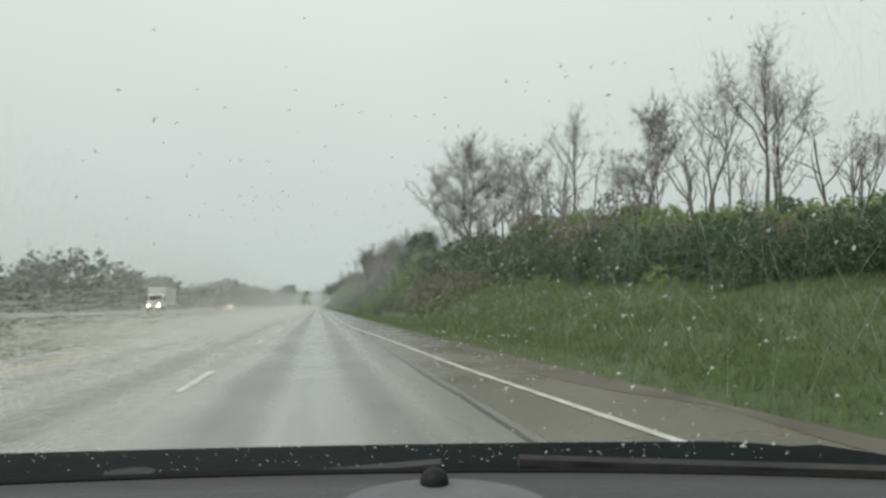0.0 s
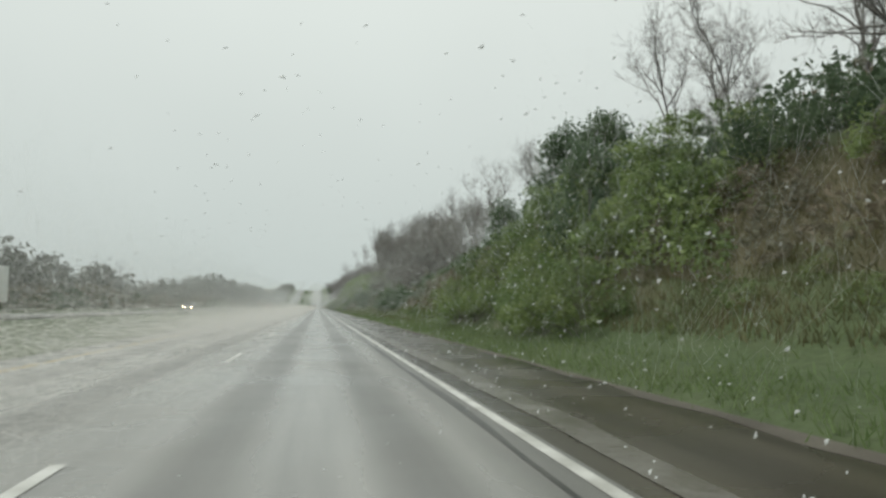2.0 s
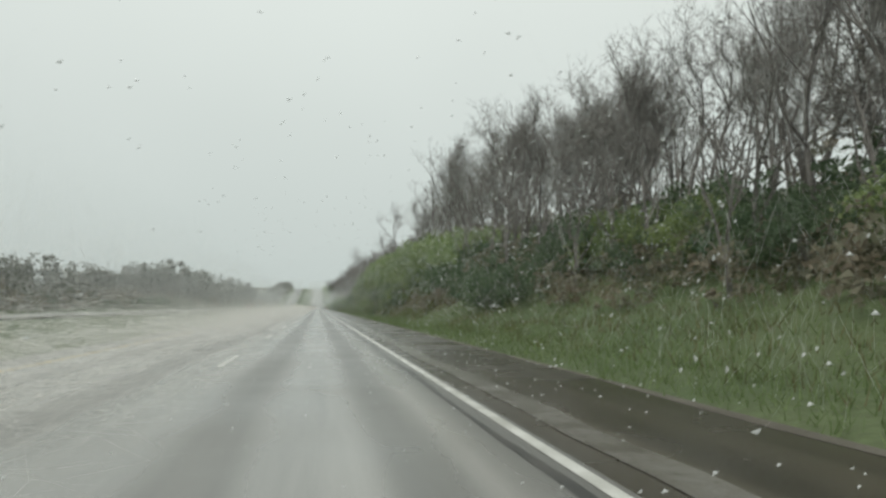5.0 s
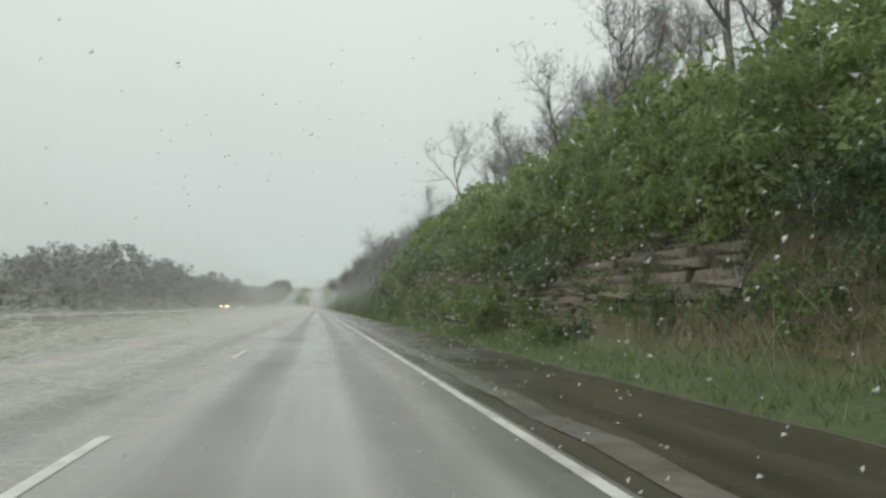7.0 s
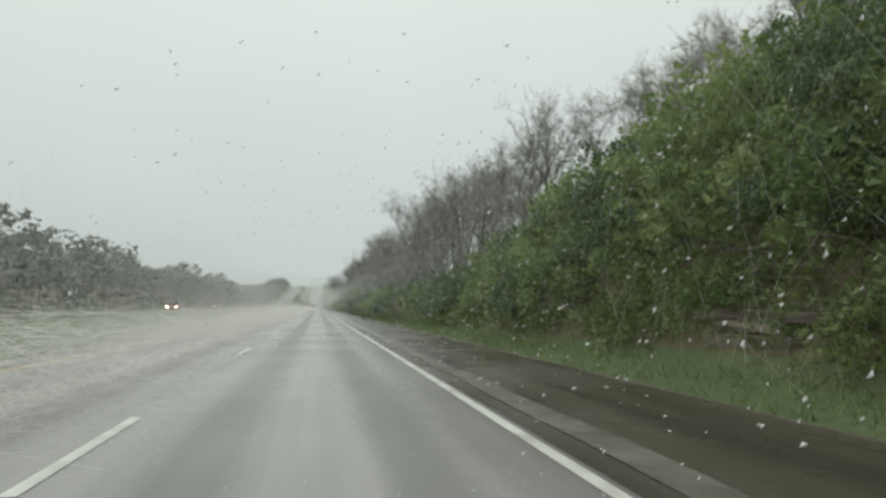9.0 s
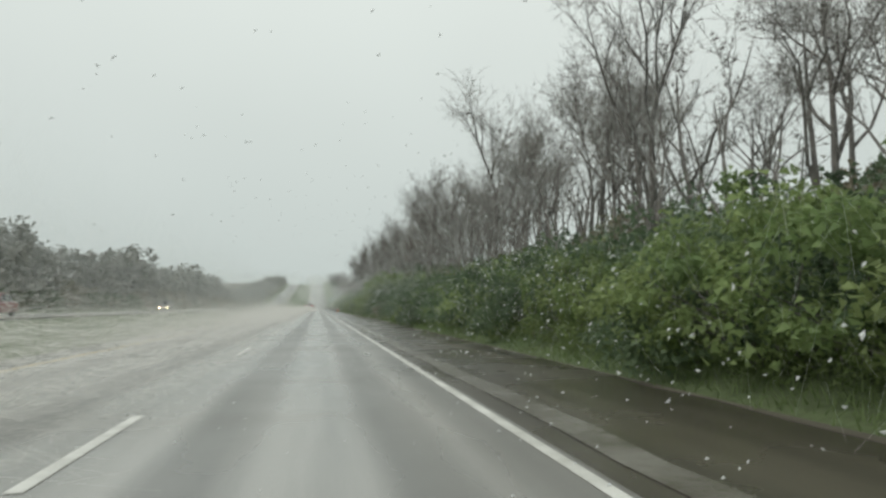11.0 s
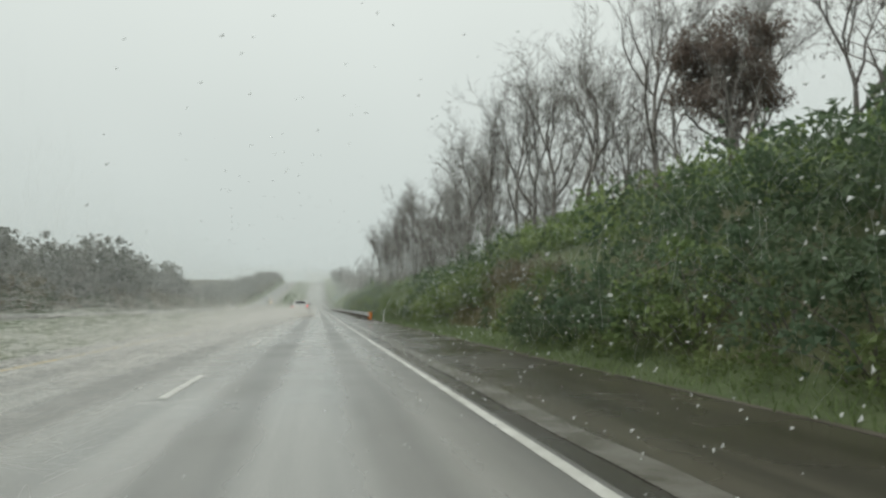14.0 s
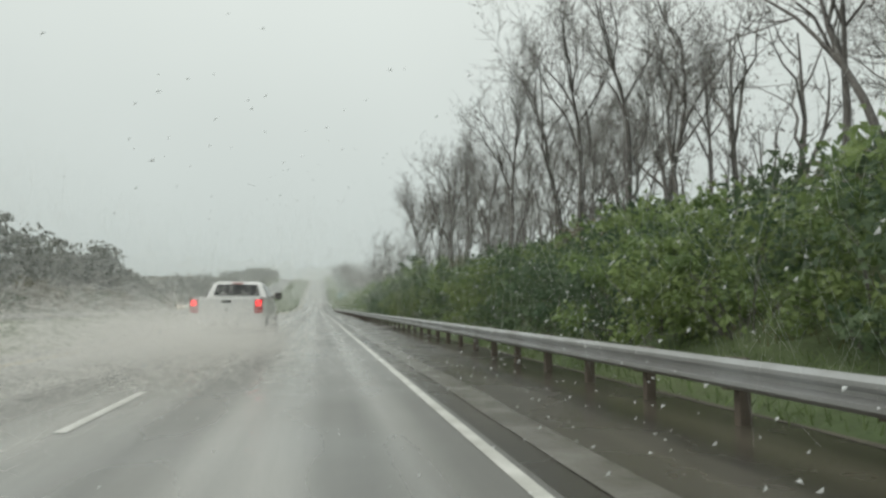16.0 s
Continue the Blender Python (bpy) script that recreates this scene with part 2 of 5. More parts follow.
GREY_PAINT = shade("grey_car_paint", (0.18, 0.19, 0.20), 0.3, second=(0.15, 0.16, 0.17), scale=1.2, fine=0.05, coat=0.6)
HOOD_PAINT = shade("wet_black_bonnet", (0.004, 0.007, 0.0075), 0.6, second=(0.008, 0.012, 0.0125), scale=6, fine=0.4, fine_scale=60, bump=0.25, bump_scale=90, specular=0.02)
DARK_PAINT = shade("black_car_paint", (0.020, 0.023, 0.026), 0.22, second=(0.028, 0.031, 0.034), scale=1.2, fine=0.1, coat=0.8)
RED_PAINT = shade("dark_red_car_paint", (0.22, 0.03, 0.03), 0.3, fine=0.05, coat=0.6)
GLASS = shade("tinted_glass", (0.018, 0.020, 0.021), 0.06, fine=0.02)
CHROME = shade("chrome", (0.75, 0.75, 0.75), 0.12, metal=1.0, fine=0.03)
RUBBER = shade("tyre_rubber", (0.022, 0.022, 0.022), 0.7, second=(0.05, 0.048, 0.045), scale=6, bump=0.3)
PLASTIC = shade("black_plastic", (0.012, 0.012, 0.013), 0.55, second=(0.018, 0.018, 0.019), scale=5, bump=0.15, bump_scale=120, specular=0.2)
DASH_VINYL = shade("grey_dash_vinyl", (0.045, 0.045, 0.048), 0.6, second=(0.056, 0.056, 0.060), scale=3, bump=0.2, bump_scale=180)
PAD = shade("grey_pad", (0.150, 0.150, 0.158), 0.7, second=(0.130, 0.130, 0.138), scale=8, bump=0.1, bump_scale=150)
TAIL = glow("lit_tail_lamp", (1.0, 0.03, 0.03), 2.2)
TAIL_DIM = shade("red_lens", (0.45, 0.02, 0.03), 0.2, fine=0.05)
HEAD = glow("lit_headlamp", (1.0, 0.74, 0.42), 34.0)
SPRAY = leafy(shade("spray_water", (0.90, 0.89, 0.86), 0.6, fine=0.05, specular=0.2), 0.45)
# near-white threads that imitate haze in front of woods and bank
HAZE = leafy(shade("falling_rain", (0.93, 0.95, 0.94), 0.6, fine=0.05, specular=0.2), 0.5)
WATER = bpy.data.materials.new("rain_water")
WATER.use_nodes = True
WATER.node_tree.nodes["Principled BSDF"].inputs["Base Color"].default_value = (0.95, 0.97, 0.97, 1)
WATER.node_tree.nodes["Principled BSDF"].inputs["Roughness"].default_value = 0.05
WATER.node_tree.nodes["Principled BSDF"].inputs["IOR"].default_value = 1.33
WATER.node_tree.nodes["Principled BSDF"].inputs["Transmission Weight"].default_value = 0.25


def soil():
    """Ground: rain-soaked grass that turns to dry straw and earth on the steep parts of the bank."""
    m = shade("grassy_ground", (0.069, 0.100, 0.040), 0.9, second=(0.090, 0.118, 0.051), scale=0.22, detail=8, bump=0.9, bump_scale=9, fine=0.45, fine_scale=7)
    n, l = m.node_tree.nodes, m.node_tree.links
    b = n["Principled BSDF"]
    green = b.inputs["Base Color"].links[0].from_socket
    geo = n.new("ShaderNodeNewGeometry")
    sep = n.new("ShaderNodeSeparateXYZ")
    l.new(geo.outputs["True Normal"], sep.inputs[0])
    rn = n.new("ShaderNodeTexNoise")
    rn.inputs["Scale"].default_value, rn.inputs["Detail"].default_value = 0.35, 6.0
    l.new(geo.outputs["Position"], rn.inputs["Vector"])
    add = n.new("ShaderNodeMath")
    add.operation = "MULTIPLY_ADD"
    l.new(rn.outputs[0], add.inputs[0])
    add.inputs[1].default_value = -0.22
    l.new(sep.outputs["Z"], add.inputs[2])
    k = n.new("ShaderNodeMapRange")
    k.inputs["From Min"].default_value, k.inputs["From Max"].default_value = 0.58, 0.76
    k.inputs["To Min"].default_value, k.inputs["To Max"].default_value = 1.0, 0.0
    l.new(add.outputs[0], k.inputs["Value"])
    mix = n.new("ShaderNodeMixRGB")
    l.new(k.outputs[0], mix.inputs[0])
    l.new(green, mix.inputs[1])
    mix.inputs[2].default_value = (0.112, 0.101, 0.058, 1)
    # leaf litter under the woods on either side
    px = n.new("ShaderNodeSeparateXYZ")
    l.new(geo.outputs["Position"], px.inputs[0])
    wood = None
    for a, z in ((12.5, 16.0), (-33.0, -38.0)):
        r = n.new("ShaderNodeMapRange")
        r.inputs["From Min"].default_value, r.inputs["From Max"].default_value = a, z
        l.new(px.outputs["X"], r.inputs["Value"])
        if wood is None:
            wood = r
        else:
            s = n.new("ShaderNodeMath")
            s.operation = "MAXIMUM"
            l.new(wood.outputs[0], s.inputs[0])
            l.new(r.outputs[0], s.inputs[1])
            wood = s
    litter = n.new("ShaderNodeMixRGB")
    l.new(wood.outputs[0], litter.inputs[0])
    l.new(mix.outputs[0], litter.inputs[1])
    litter.inputs[2].default_value = (0.085, 0.084, 0.056, 1)
    l.new(litter.outputs[0], b.inputs["Base Color"])
    return m


GROUND = soil()


# ---- building helpers ----
def obj(name, bm, material, parent=None, label="", smooth=True):
    """Links a bmesh as one mesh object, under a parent if one is given."""
    me = bpy.data.meshes.new(name)
    bm.normal_update()
    bm.to_mesh(me)
    bm.free()
    me.materials.append(material)
    if smooth:
        me.shade_smooth()
        me.set_sharp_from_angle(angle=radians(38))
    ob = new(name, me)
    if parent is not None:
        ob.parent = parent
    if label:
        tagged(ob, label)
    return ob


def part(name, bm, material, parent, label=""):
    return obj(name, bm, material, parent, label)


def sheet(name, verts, faces, material, parent=None, smooth=False):
    """A mesh object from arrays of places and of faces (all triangles or all quads)."""
    verts, faces = np.asarray(verts, np.float32), np.asarray(faces, np.int32)
    me = bpy.data.meshes.new(name)
    k = faces.shape[1]
    me.vertices.add(len(verts))
    me.vertices.foreach_set("co", verts.ravel())
    me.loops.add(faces.size)
    me.loops.foreach_set("vertex_index", faces.ravel())
    me.polygons.add(len(faces))
    me.polygons.foreach_set("loop_start", np.arange(len(faces), dtype=np.int32) * k)
    me.polygons.foreach_set("use_smooth", np.full(len(faces), smooth))
    me.update(calc_edges=True)
    me.validate()
    me.materials.append(material)
    ob = new(name, me)
    if parent is not None:
        ob.parent = parent
    return ob


def empty(name, x, y, z, turn=0.0):
    e = new(name)
    e.empty_display_size = 0.3
    e.matrix_basis = pose(x, y, z, 0, 0, turn)
    return e


def box(bm, x0, x1, y0, y1, z0, z1, bevel=0.0, segments=2):
    made = bmesh.ops.create_cube(bm, size=1.0)["verts"]
    bmesh.ops.scale(bm, vec=(x1 - x0, y1 - y0, z1 - z0), verts=made)
    bmesh.ops.translate(bm, vec=((x0 + x1) / 2, (y0 + y1) / 2, (z0 + z1) / 2), verts=made)
    if bevel:
        edges = list({e for v in made for e in v.link_edges})
        bmesh.ops.bevel(bm, geom=edges, offset=bevel, segments=segments, affect="EDGES", profile=0.6)
    return bm


def boxed(*a, bevel=0.0, segments=2):
    return box(bmesh.new(), *a, bevel=bevel, segments=segments)


def rod(bm, a, b, r0, r1=None, sides=10):
    """A capped tapered rod from a to b."""
    a, b = Vector(a), Vector(b)
    made = bmesh.ops.create_cone(bm, cap_ends=True, segments=sides, radius1=r0, radius2=r0 if r1 is None else r1, depth=(b - a).length)["verts"]
    turn = (b - a).to_track_quat("Z", "Y").to_matrix().to_4x4()
    bmesh.ops.transform(bm, matrix=Matrix.Translation((a + b) / 2) @ turn, verts=made)
    return bm


def rodded(*a, **k):
    return rod(bmesh.new(), *a, **k)


def loft(rings, closed=True, caps=True):
    """A bmesh skin over rings of equally many places."""
    bm = bmesh.new()
    vs = [[bm.verts.new(p) for p in ring] for ring in rings]
    k = len(vs[0])
    for a, b in zip(vs, vs[1:]):
        for i in range(k if closed else k - 1):
            j = (i + 1) % k
            bm.faces.new((a[i], a[j], b[j], b[i]))
    if caps and closed:
        bm.faces.new(vs[0][::-1])
        bm.faces.new(vs[-1])
    bmesh.ops.recalc_face_normals(bm, faces=bm.faces)
    return bm


# ---- the lie of the land ----
# the bank along y: its foot, the lower ledge, the brow, and the height of the woods at x = 22
TOE_X = ((-150, 28, 50, 73, 90, 140, 165, 215, 300, 370, 410, 470, 900, 4000), (6, 6, 7, 7, 6.5, 6.5, 6, 6.3, 6.3, 6.8, 6.4, 6.3, 8, 8))
LEDGE_X = ((-150, 28, 40, 73, 90, 165, 215, 266, 286, 300, 396, 410, 435, 438.5, 446, 450, 470, 640, 900, 4000), (10, 10, 9.5, 9.6, 9, 9, 7.5, 7.5, 8, 9, 9, 8.5, 8.6, 7.9, 7.9, 8.7, 9, 9, 12, 12))
LEDGE_Z = ((-150, 17, 28, 40, 50, 90, 110, 125, 140, 165, 185, 215, 266, 286, 300, 320, 396, 410, 435, 438.5, 446, 450, 470, 900, 4000), (1.2, 1.5, 1.9, 2, 1.7, 2, 1.8, 1.2, 1, 1.2, 2, 2.8, 2.8, 2, 1.2, 1, 1.4, 2.2, 1.8, 2.3, 2.3, 1.6, 1.2, 1, 1))
BROW_X = ((-150, 40, 50, 73, 90, 125, 140, 165, 185, 286, 300, 396, 440, 470, 640, 900, 4000), (14, 14, 13, 13, 12, 12, 13, 13, 11, 11, 12, 12, 11, 12, 12, 16, 16))
BROW_Z = ((-150, 17, 28, 40, 50, 73, 110, 125, 140, 165, 200, 215, 266, 286, 300, 320, 396, 410, 470, 640, 900, 4000), (1.8, 2.0, 2.5, 3.4, 3.9, 5.6, 3.8, 2.6, 2.2, 3, 4.3, 6.5, 7.4, 5.4, 3, 2.4, 3.4, 4.6, 3.2, 3.2, 2, 2))
WOOD_Z = ((-150, 17, 40, 50, 73, 110, 125, 185, 215, 266, 286, 300, 320, 370, 396, 410, 440, 470, 640, 900, 4000), (3, 3.6, 6.2, 8.0, 9.4, 6, 5, 7.5, 10, 11, 9, 6, 5, 5, 5.5, 6.5, 6.5, 5, 5, 4, 4))
SHOULDER_Y, SHOULDER_X = (-150, 0, 14, 28, 120, 330, 384, 440, 470, 4000), (5.3, 5.1, 4.6, 4.4, 4.5, 5.0, 5.4, 5.1, 5.2, 5.2)
FAR_ROAD = (-30.0, -19.0)


def shoulder_x(y):
    return np.interp(y, SHOULDER_Y, SHOULDER_X)


def bank(y):
    return [np.interp(y, *line) for line in (TOE_X, LEDGE_X, LEDGE_Z, BROW_X, BROW_Z, WOOD_Z)]


def ground_z(x, y, rough=True):
    """Height of the ground at one place."""
    toe, x1, z1, x2, z2, z3 = bank(y)
    e = float(shoulder_x(y))
    z = np.interp(x, (-600, -200, -75, -45, -33, -30, -19, -17, -12, -7.2, -6.7, e, e + 0.2, toe, x1, x2, 22, 60, 200, 700),
                  (3.0, 2.2, 1.6, 1.2, 0.5, 0.30, 0.30, 0.38, -0.15, -0.06, -0.14, -0.14, 0.02, 0.28, z1, z2, z3, z3 + 3, z3 + 6, z3 + 10))
    if rough and (x > toe - 0.4 or x < -8):
        k = min(1.0, abs(x - (toe - 0.4)) / 2.5) if x > 0 else min(1.0, (-8 - x) / 4)
        if not -33 < x < -16:
            z += k * (0.35 * noise.noise((x * 0.22, y * 0.22, 3.0)) + 0.16 * noise.noise((x * 0.8, y * 0.8, 7.0)))
    return float(z + road_z(y))


def ribbon(name, xs, ys, lift, material, parent=None, edges=None):
    """A strip along the road between two lines in x (numbers or functions of y)."""
    ys = np.asarray(ys, float)
    a = np.array([xs[0](y) if callable(xs[0]) else xs[0] for y in ys])
    b = np.array([xs[1](y) if callable(xs[1]) else xs[1] for y in ys])
    z = road_z(ys) + lift
    v = np.concatenate([np.stack([a, ys, z], 1), np.stack([b, ys, z], 1), np.stack([a, ys, z - 0.3], 1), np.stack([b, ys, z - 0.3], 1)])
    n = len(ys)
    i = np.arange(n - 1)
    f = np.concatenate([np.stack([i, i + n, i + n + 1, i + 1], 1), np.stack([i + n, i + 3 * n, i + 3 * n + 1, i + n + 1], 1),
                        np.stack([i, i + 1, i + 2 * n + 1, i + 2 * n], 1)])
    if material not in (PAINT, YELLOW, SEAM, RUMBLE, SILT):
        return sheet(name, v, f, material, parent)
    return sheet(name, v[:2 * n], f[:n - 1], material, parent)


XS = np.concatenate([(-900, -600, -400, -250, -150, -100), np.arange(-80, -33, 3.0), (-33, -31.5, -30, -24, -19, -17.5, -16), np.arange(-15, -7, 1.0),
                     (-7.2, -6.7, -4, 0, 3, 4.2), np.arange(4.4, 14.1, 0.4), np.arange(15, 30, 1.0), np.arange(32, 60, 4.0), (80, 120, 200, 350, 600, 900)])
YS = np.concatenate([np.arange(-150, -20, 10.0), np.arange(-20, 560, 1.2), np.arange(560, 760, 4.0), np.arange(760, 1180, 10.0), (1200, 1300, 1600, 2000, 2600, 3500)])
gv = np.array([(x, y, ground_z(x, y)) for y in YS for x in XS])
nx, ny = len(XS), len(YS)
gi = (np.arange(ny - 1)[:, None] * nx + np.arange(nx - 1)[None]).ravel()
ground = sheet("ground", gv, np.stack([gi, gi + 1, gi + nx + 1, gi + nx], 1), GROUND, smooth=True)
tagged(ground, "rain-soaked grass verge, median and rising bank of earth", "ground", kind="structure")

ROAD_YS = np.concatenate([np.arange(-150, 640, 6.0), np.arange(640, 1180, 6.0), np.arange(1180, 3400, 60.0)])
road = tagged(ribbon("road", (-5.75, 1.98), ROAD_YS, 0.0, ASPHALT), "two lanes of wet grey asphalt with worn wheel tracks", "road", kind="structure")
tagged(ribbon("shoulder", (1.98, shoulder_x), np.concatenate([np.arange(-150, 505, 3.0), ROAD_YS[ROAD_YS > 505]]), -0.004, SHOULDER),
       "wet brown asphalt hard shoulder beside the lane", "road shoulder", kind="structure")
tagged(ribbon("median_shoulder", (-6.75, -5.75), ROAD_YS, -0.004, SHOULDER), "narrow wet asphalt shoulder along the grass median", "road shoulder", kind="structure")
tagged(ribbon("far_road", FAR_ROAD, ROAD_YS, 0.46, FAR_ASPHALT), "wet opposite carriageway beyond the grass median", "road", kind="structure")


wash = random.Random(12)
WASH_YS = np.arange(-60, 560, 1.5)
WASH_W = {float(y): float(np.interp(y, (0, 30, 70, 560), (0.62, 0.5, 0.17, 0.12))) * wash.uniform(0.2, 1.6) for y in WASH_YS}
tagged(ribbon("gravel_edge", (lambda y: float(shoulder_x(y)) - WASH_W[y], lambda y: float(shoulder_x(y)) + 0.03), WASH_YS, 0.0, SILT),
       "pale washed grit along the edge of the shoulder", "gravel", kind="structure")


def edge_x(y):
    """The right edge line, which closes in from the end of a slip lane."""
    return float(np.interp(y, (-150, 0, 5.6, 13, 20, 27, 34, 48, 4000), (6.0, 3.45, 3.12, 2.75, 2.58, 2.37, 2.08, 1.86, 1.80)))


DENSE = np.concatenate([np.arange(-60, 60, 2.0), ROAD_YS[ROAD_YS >= 60]])
lines = [("edge_line", (lambda y: edge_x(y) - 0.062, lambda y: edge_x(y) + 0.062), DENSE, 0.005, PAINT, "solid white edge line on wet asphalt"),
         ("median_line", (-5.66, -5.52), ROAD_YS, 0.005, YELLOW, "solid yellow edge line beside the median"),
         ("far_edge_line", (-20.6, -20.46), ROAD_YS, 0.466, YELLOW, "yellow edge line of the opposite carriageway"),
         ("far_edge_line", (-27.9, -27.76), ROAD_YS, 0.466, PAINT, "white edge line of the opposite carriageway")]
for name, xs, ys, lift, mat, label in lines:
    tagged(ribbon(name, xs, ys, lift, mat), label, "road marking", kind="structure")
wob = random.Random(4)
SEAM_YS = np.arange(-60, 560, 1.5)
SEAM_DX = {float(y): 1.86 + 0.14 * min(1, max(0, (y - 20) / 40)) + wob.uniform(-0.02, 0.02) for y in SEAM_YS}
tagged(ribbon("lane_joint", (lambda y: SEAM_DX[y] - 0.035, lambda y: SEAM_DX[y] + 0.035), SEAM_YS[SEAM_YS < 44], 0.004, SEAM),
       "dark tarred joint between lane and shoulder", "road joint", kind="structure")
tagged(ribbon("lane_joint", (lambda y: SEAM_DX[y] - 0.42, lambda y: SEAM_DX[y] - 0.335 + 0.04 * math.sin(y * 0.7)), SEAM_YS[(SEAM_YS > 45) & (SEAM_YS < 200)], 0.004, SEAM),
       "dark worn tar joint along the edge line", "road joint", kind="structure")
tagged(ribbon("rumble_strip", (lambda y: 2.26 + 2 * (SEAM_DX[y] - 2), lambda y: 2.64 + 4 * (SEAM_DX[y] - 2)), SEAM_YS[SEAM_YS > 45], 0.004, RUMBLE),
       "pale worn strip of rumble grooves beside the edge line", "rumble strip", kind="structure")
DASH_Y0 = 13.08 - 3.05
dash = sheet("lane_dash", [(-0.06, 0, 0), (0.06, 0, 0), (0.06, 3.05, 0), (-0.06, 3.05, 0)], [(0, 1, 2, 3)], PAINT)
tagged(dash, "white lane dash painted on wet asphalt", "road marking", group="lane dashes", kind="structure")
dash.matrix_basis = pose(-1.86, DASH_Y0 - 12.19 * 3, 0.006)
for i in range(-2, 88):
    y = DASH_Y0 + 12.19 * i
    slope = math.degrees(math.atan((road_z(y + 3) - road_z(y)) / 3))
    copy_thing(dash, pose(-1.86, y, float(road_z(y)) + 0.006, slope))


# ---- plants ----
def tubes(segs, sides):
    """Tapered tubes from rows (x0 y0 z0 x1 y1 z1 r0 r1)."""
    s = np.asarray(segs, float)
    a, b, r0, r1 = s[:, 0:3], s[:, 3:6], s[:, 6], s[:, 7]
    d = b - a
    d /= np.linalg.norm(d, axis=1, keepdims=True) + 1e-9
    ref = np.where(np.abs(d[:, 2:3]) > 0.9, np.array([[1.0, 0, 0]]), np.array([[0, 0, 1.0]]))
    u = np.cross(d, ref)
    u /= np.linalg.norm(u, axis=1, keepdims=True)
    w = np.cross(d, u)
    ang = np.arange(sides) * 2 * math.pi / sides
    ring = np.cos(ang)[None, :, None] * u[:, None] + np.sin(ang)[None, :, None] * w[:, None]
    i = np.arange(sides)[None]
    j = (i + 1) % sides
    if not r1.any():  # spikes
        v = np.concatenate([a[:, None] + ring * r0[:, None, None], b[:, None]], 1).reshape(-1, 3)
        base = np.arange(len(s))[:, None] * (sides + 1)
        return v, np.stack([base + i, base + j, base + sides + 0 * i], -1).reshape(-1, 3)
    v = np.stack([a[:, None] + ring * r0[:, None, None], b[:, None] + ring * r1[:, None, None]], 1).reshape(-1, 3)
    base = np.arange(len(s))[:, None] * 2 * sides
    return v, np.stack([base + i, base + j, base + j + sides, base + i + sides], -1).reshape(-1, 4)


def grow_tree(seed, height, spread, limbs, fork, boughs, twigs, lean=0.0, reach=1.0):
    """A leafless tree as rows of segments: wood, and spikes for the twigs."""
    rng = random.Random(seed)
    wood, spikes = [], []

    def bent(d, amount):
        return Vector((d[0] + rng.gauss(0, amount), d[1] + rng.gauss(0, amount), d[2] + rng.gauss(0, amount * 0.6))).normalized()

    def branch(p, d, length, r, level):
        steps = (7, 5, 3)[level]
        kids = []
        for i in range(steps):
            d = bent(d, (0.09, 0.22, 0.28)[level])
            if level:
                d = (d + Vector((0, 0, 0.12))).normalized()
            q = p + d * (length / steps)
            f0, f1 = 1 - 0.8 * i / steps, 1 - 0.8 * (i + 1) / steps
            wood.append((*p, *q, r * f0, r * f1))
            kids.append((p, q, d, r * f1, (i + 1) / steps))
            p = q
        if level == 0:
            for k in range(limbs):
                _, q, dd, rr, f = kids[min(steps - 1, int(steps * (fork + (1 - fork) * k / limbs)))]
                a = k * 2.4 + rng.uniform(-0.5, 0.5)
                out = Vector((math.cos(a), math.sin(a), 0)) * spread
                branch(q, (Vector((0, 0, 1)) * rng.uniform(0.65, 1.1) + out).normalized(), reach * height * rng.uniform(0.32, 0.5) * (1.25 - 0.6 * f), max(rr * 0.75, r * 0.28), 1)
        elif level == 1:
            for k in range(boughs):
                _, q, dd, rr, f = kids[rng.randrange(1, steps)]
                side = Vector((rng.gauss(0, 1), rng.gauss(0, 1), rng.gauss(0.25, 0.7))).normalized()
                branch(q, (dd * 0.75 + side * 0.75).normalized(), length * rng.uniform(0.38, 0.62), max(rr * 0.6, 0.014), 2)
        if level:
            for k in range(twigs if level == 2 else twigs // 2):
                p0, q, dd, rr, f = kids[rng.randrange(0, steps)]
                at = p0.lerp(q, rng.random())
                side = Vector((rng.gauss(0, 1), rng.gauss(0, 1), rng.gauss(0.3, 0.7))).normalized()
                tip = at + (dd * 0.6 + side * 0.8).normalized() * rng.uniform(0.5, 1.3) * height / 13
                spikes.append((*at, *tip, max(0.0085, rr * 0.35), 0.0))

    branch(Vector((0, 0, -0.4)), Vector((lean, 0, 1)).normalized(), height * 0.72, height * 0.0160, 0)
    return wood, spikes


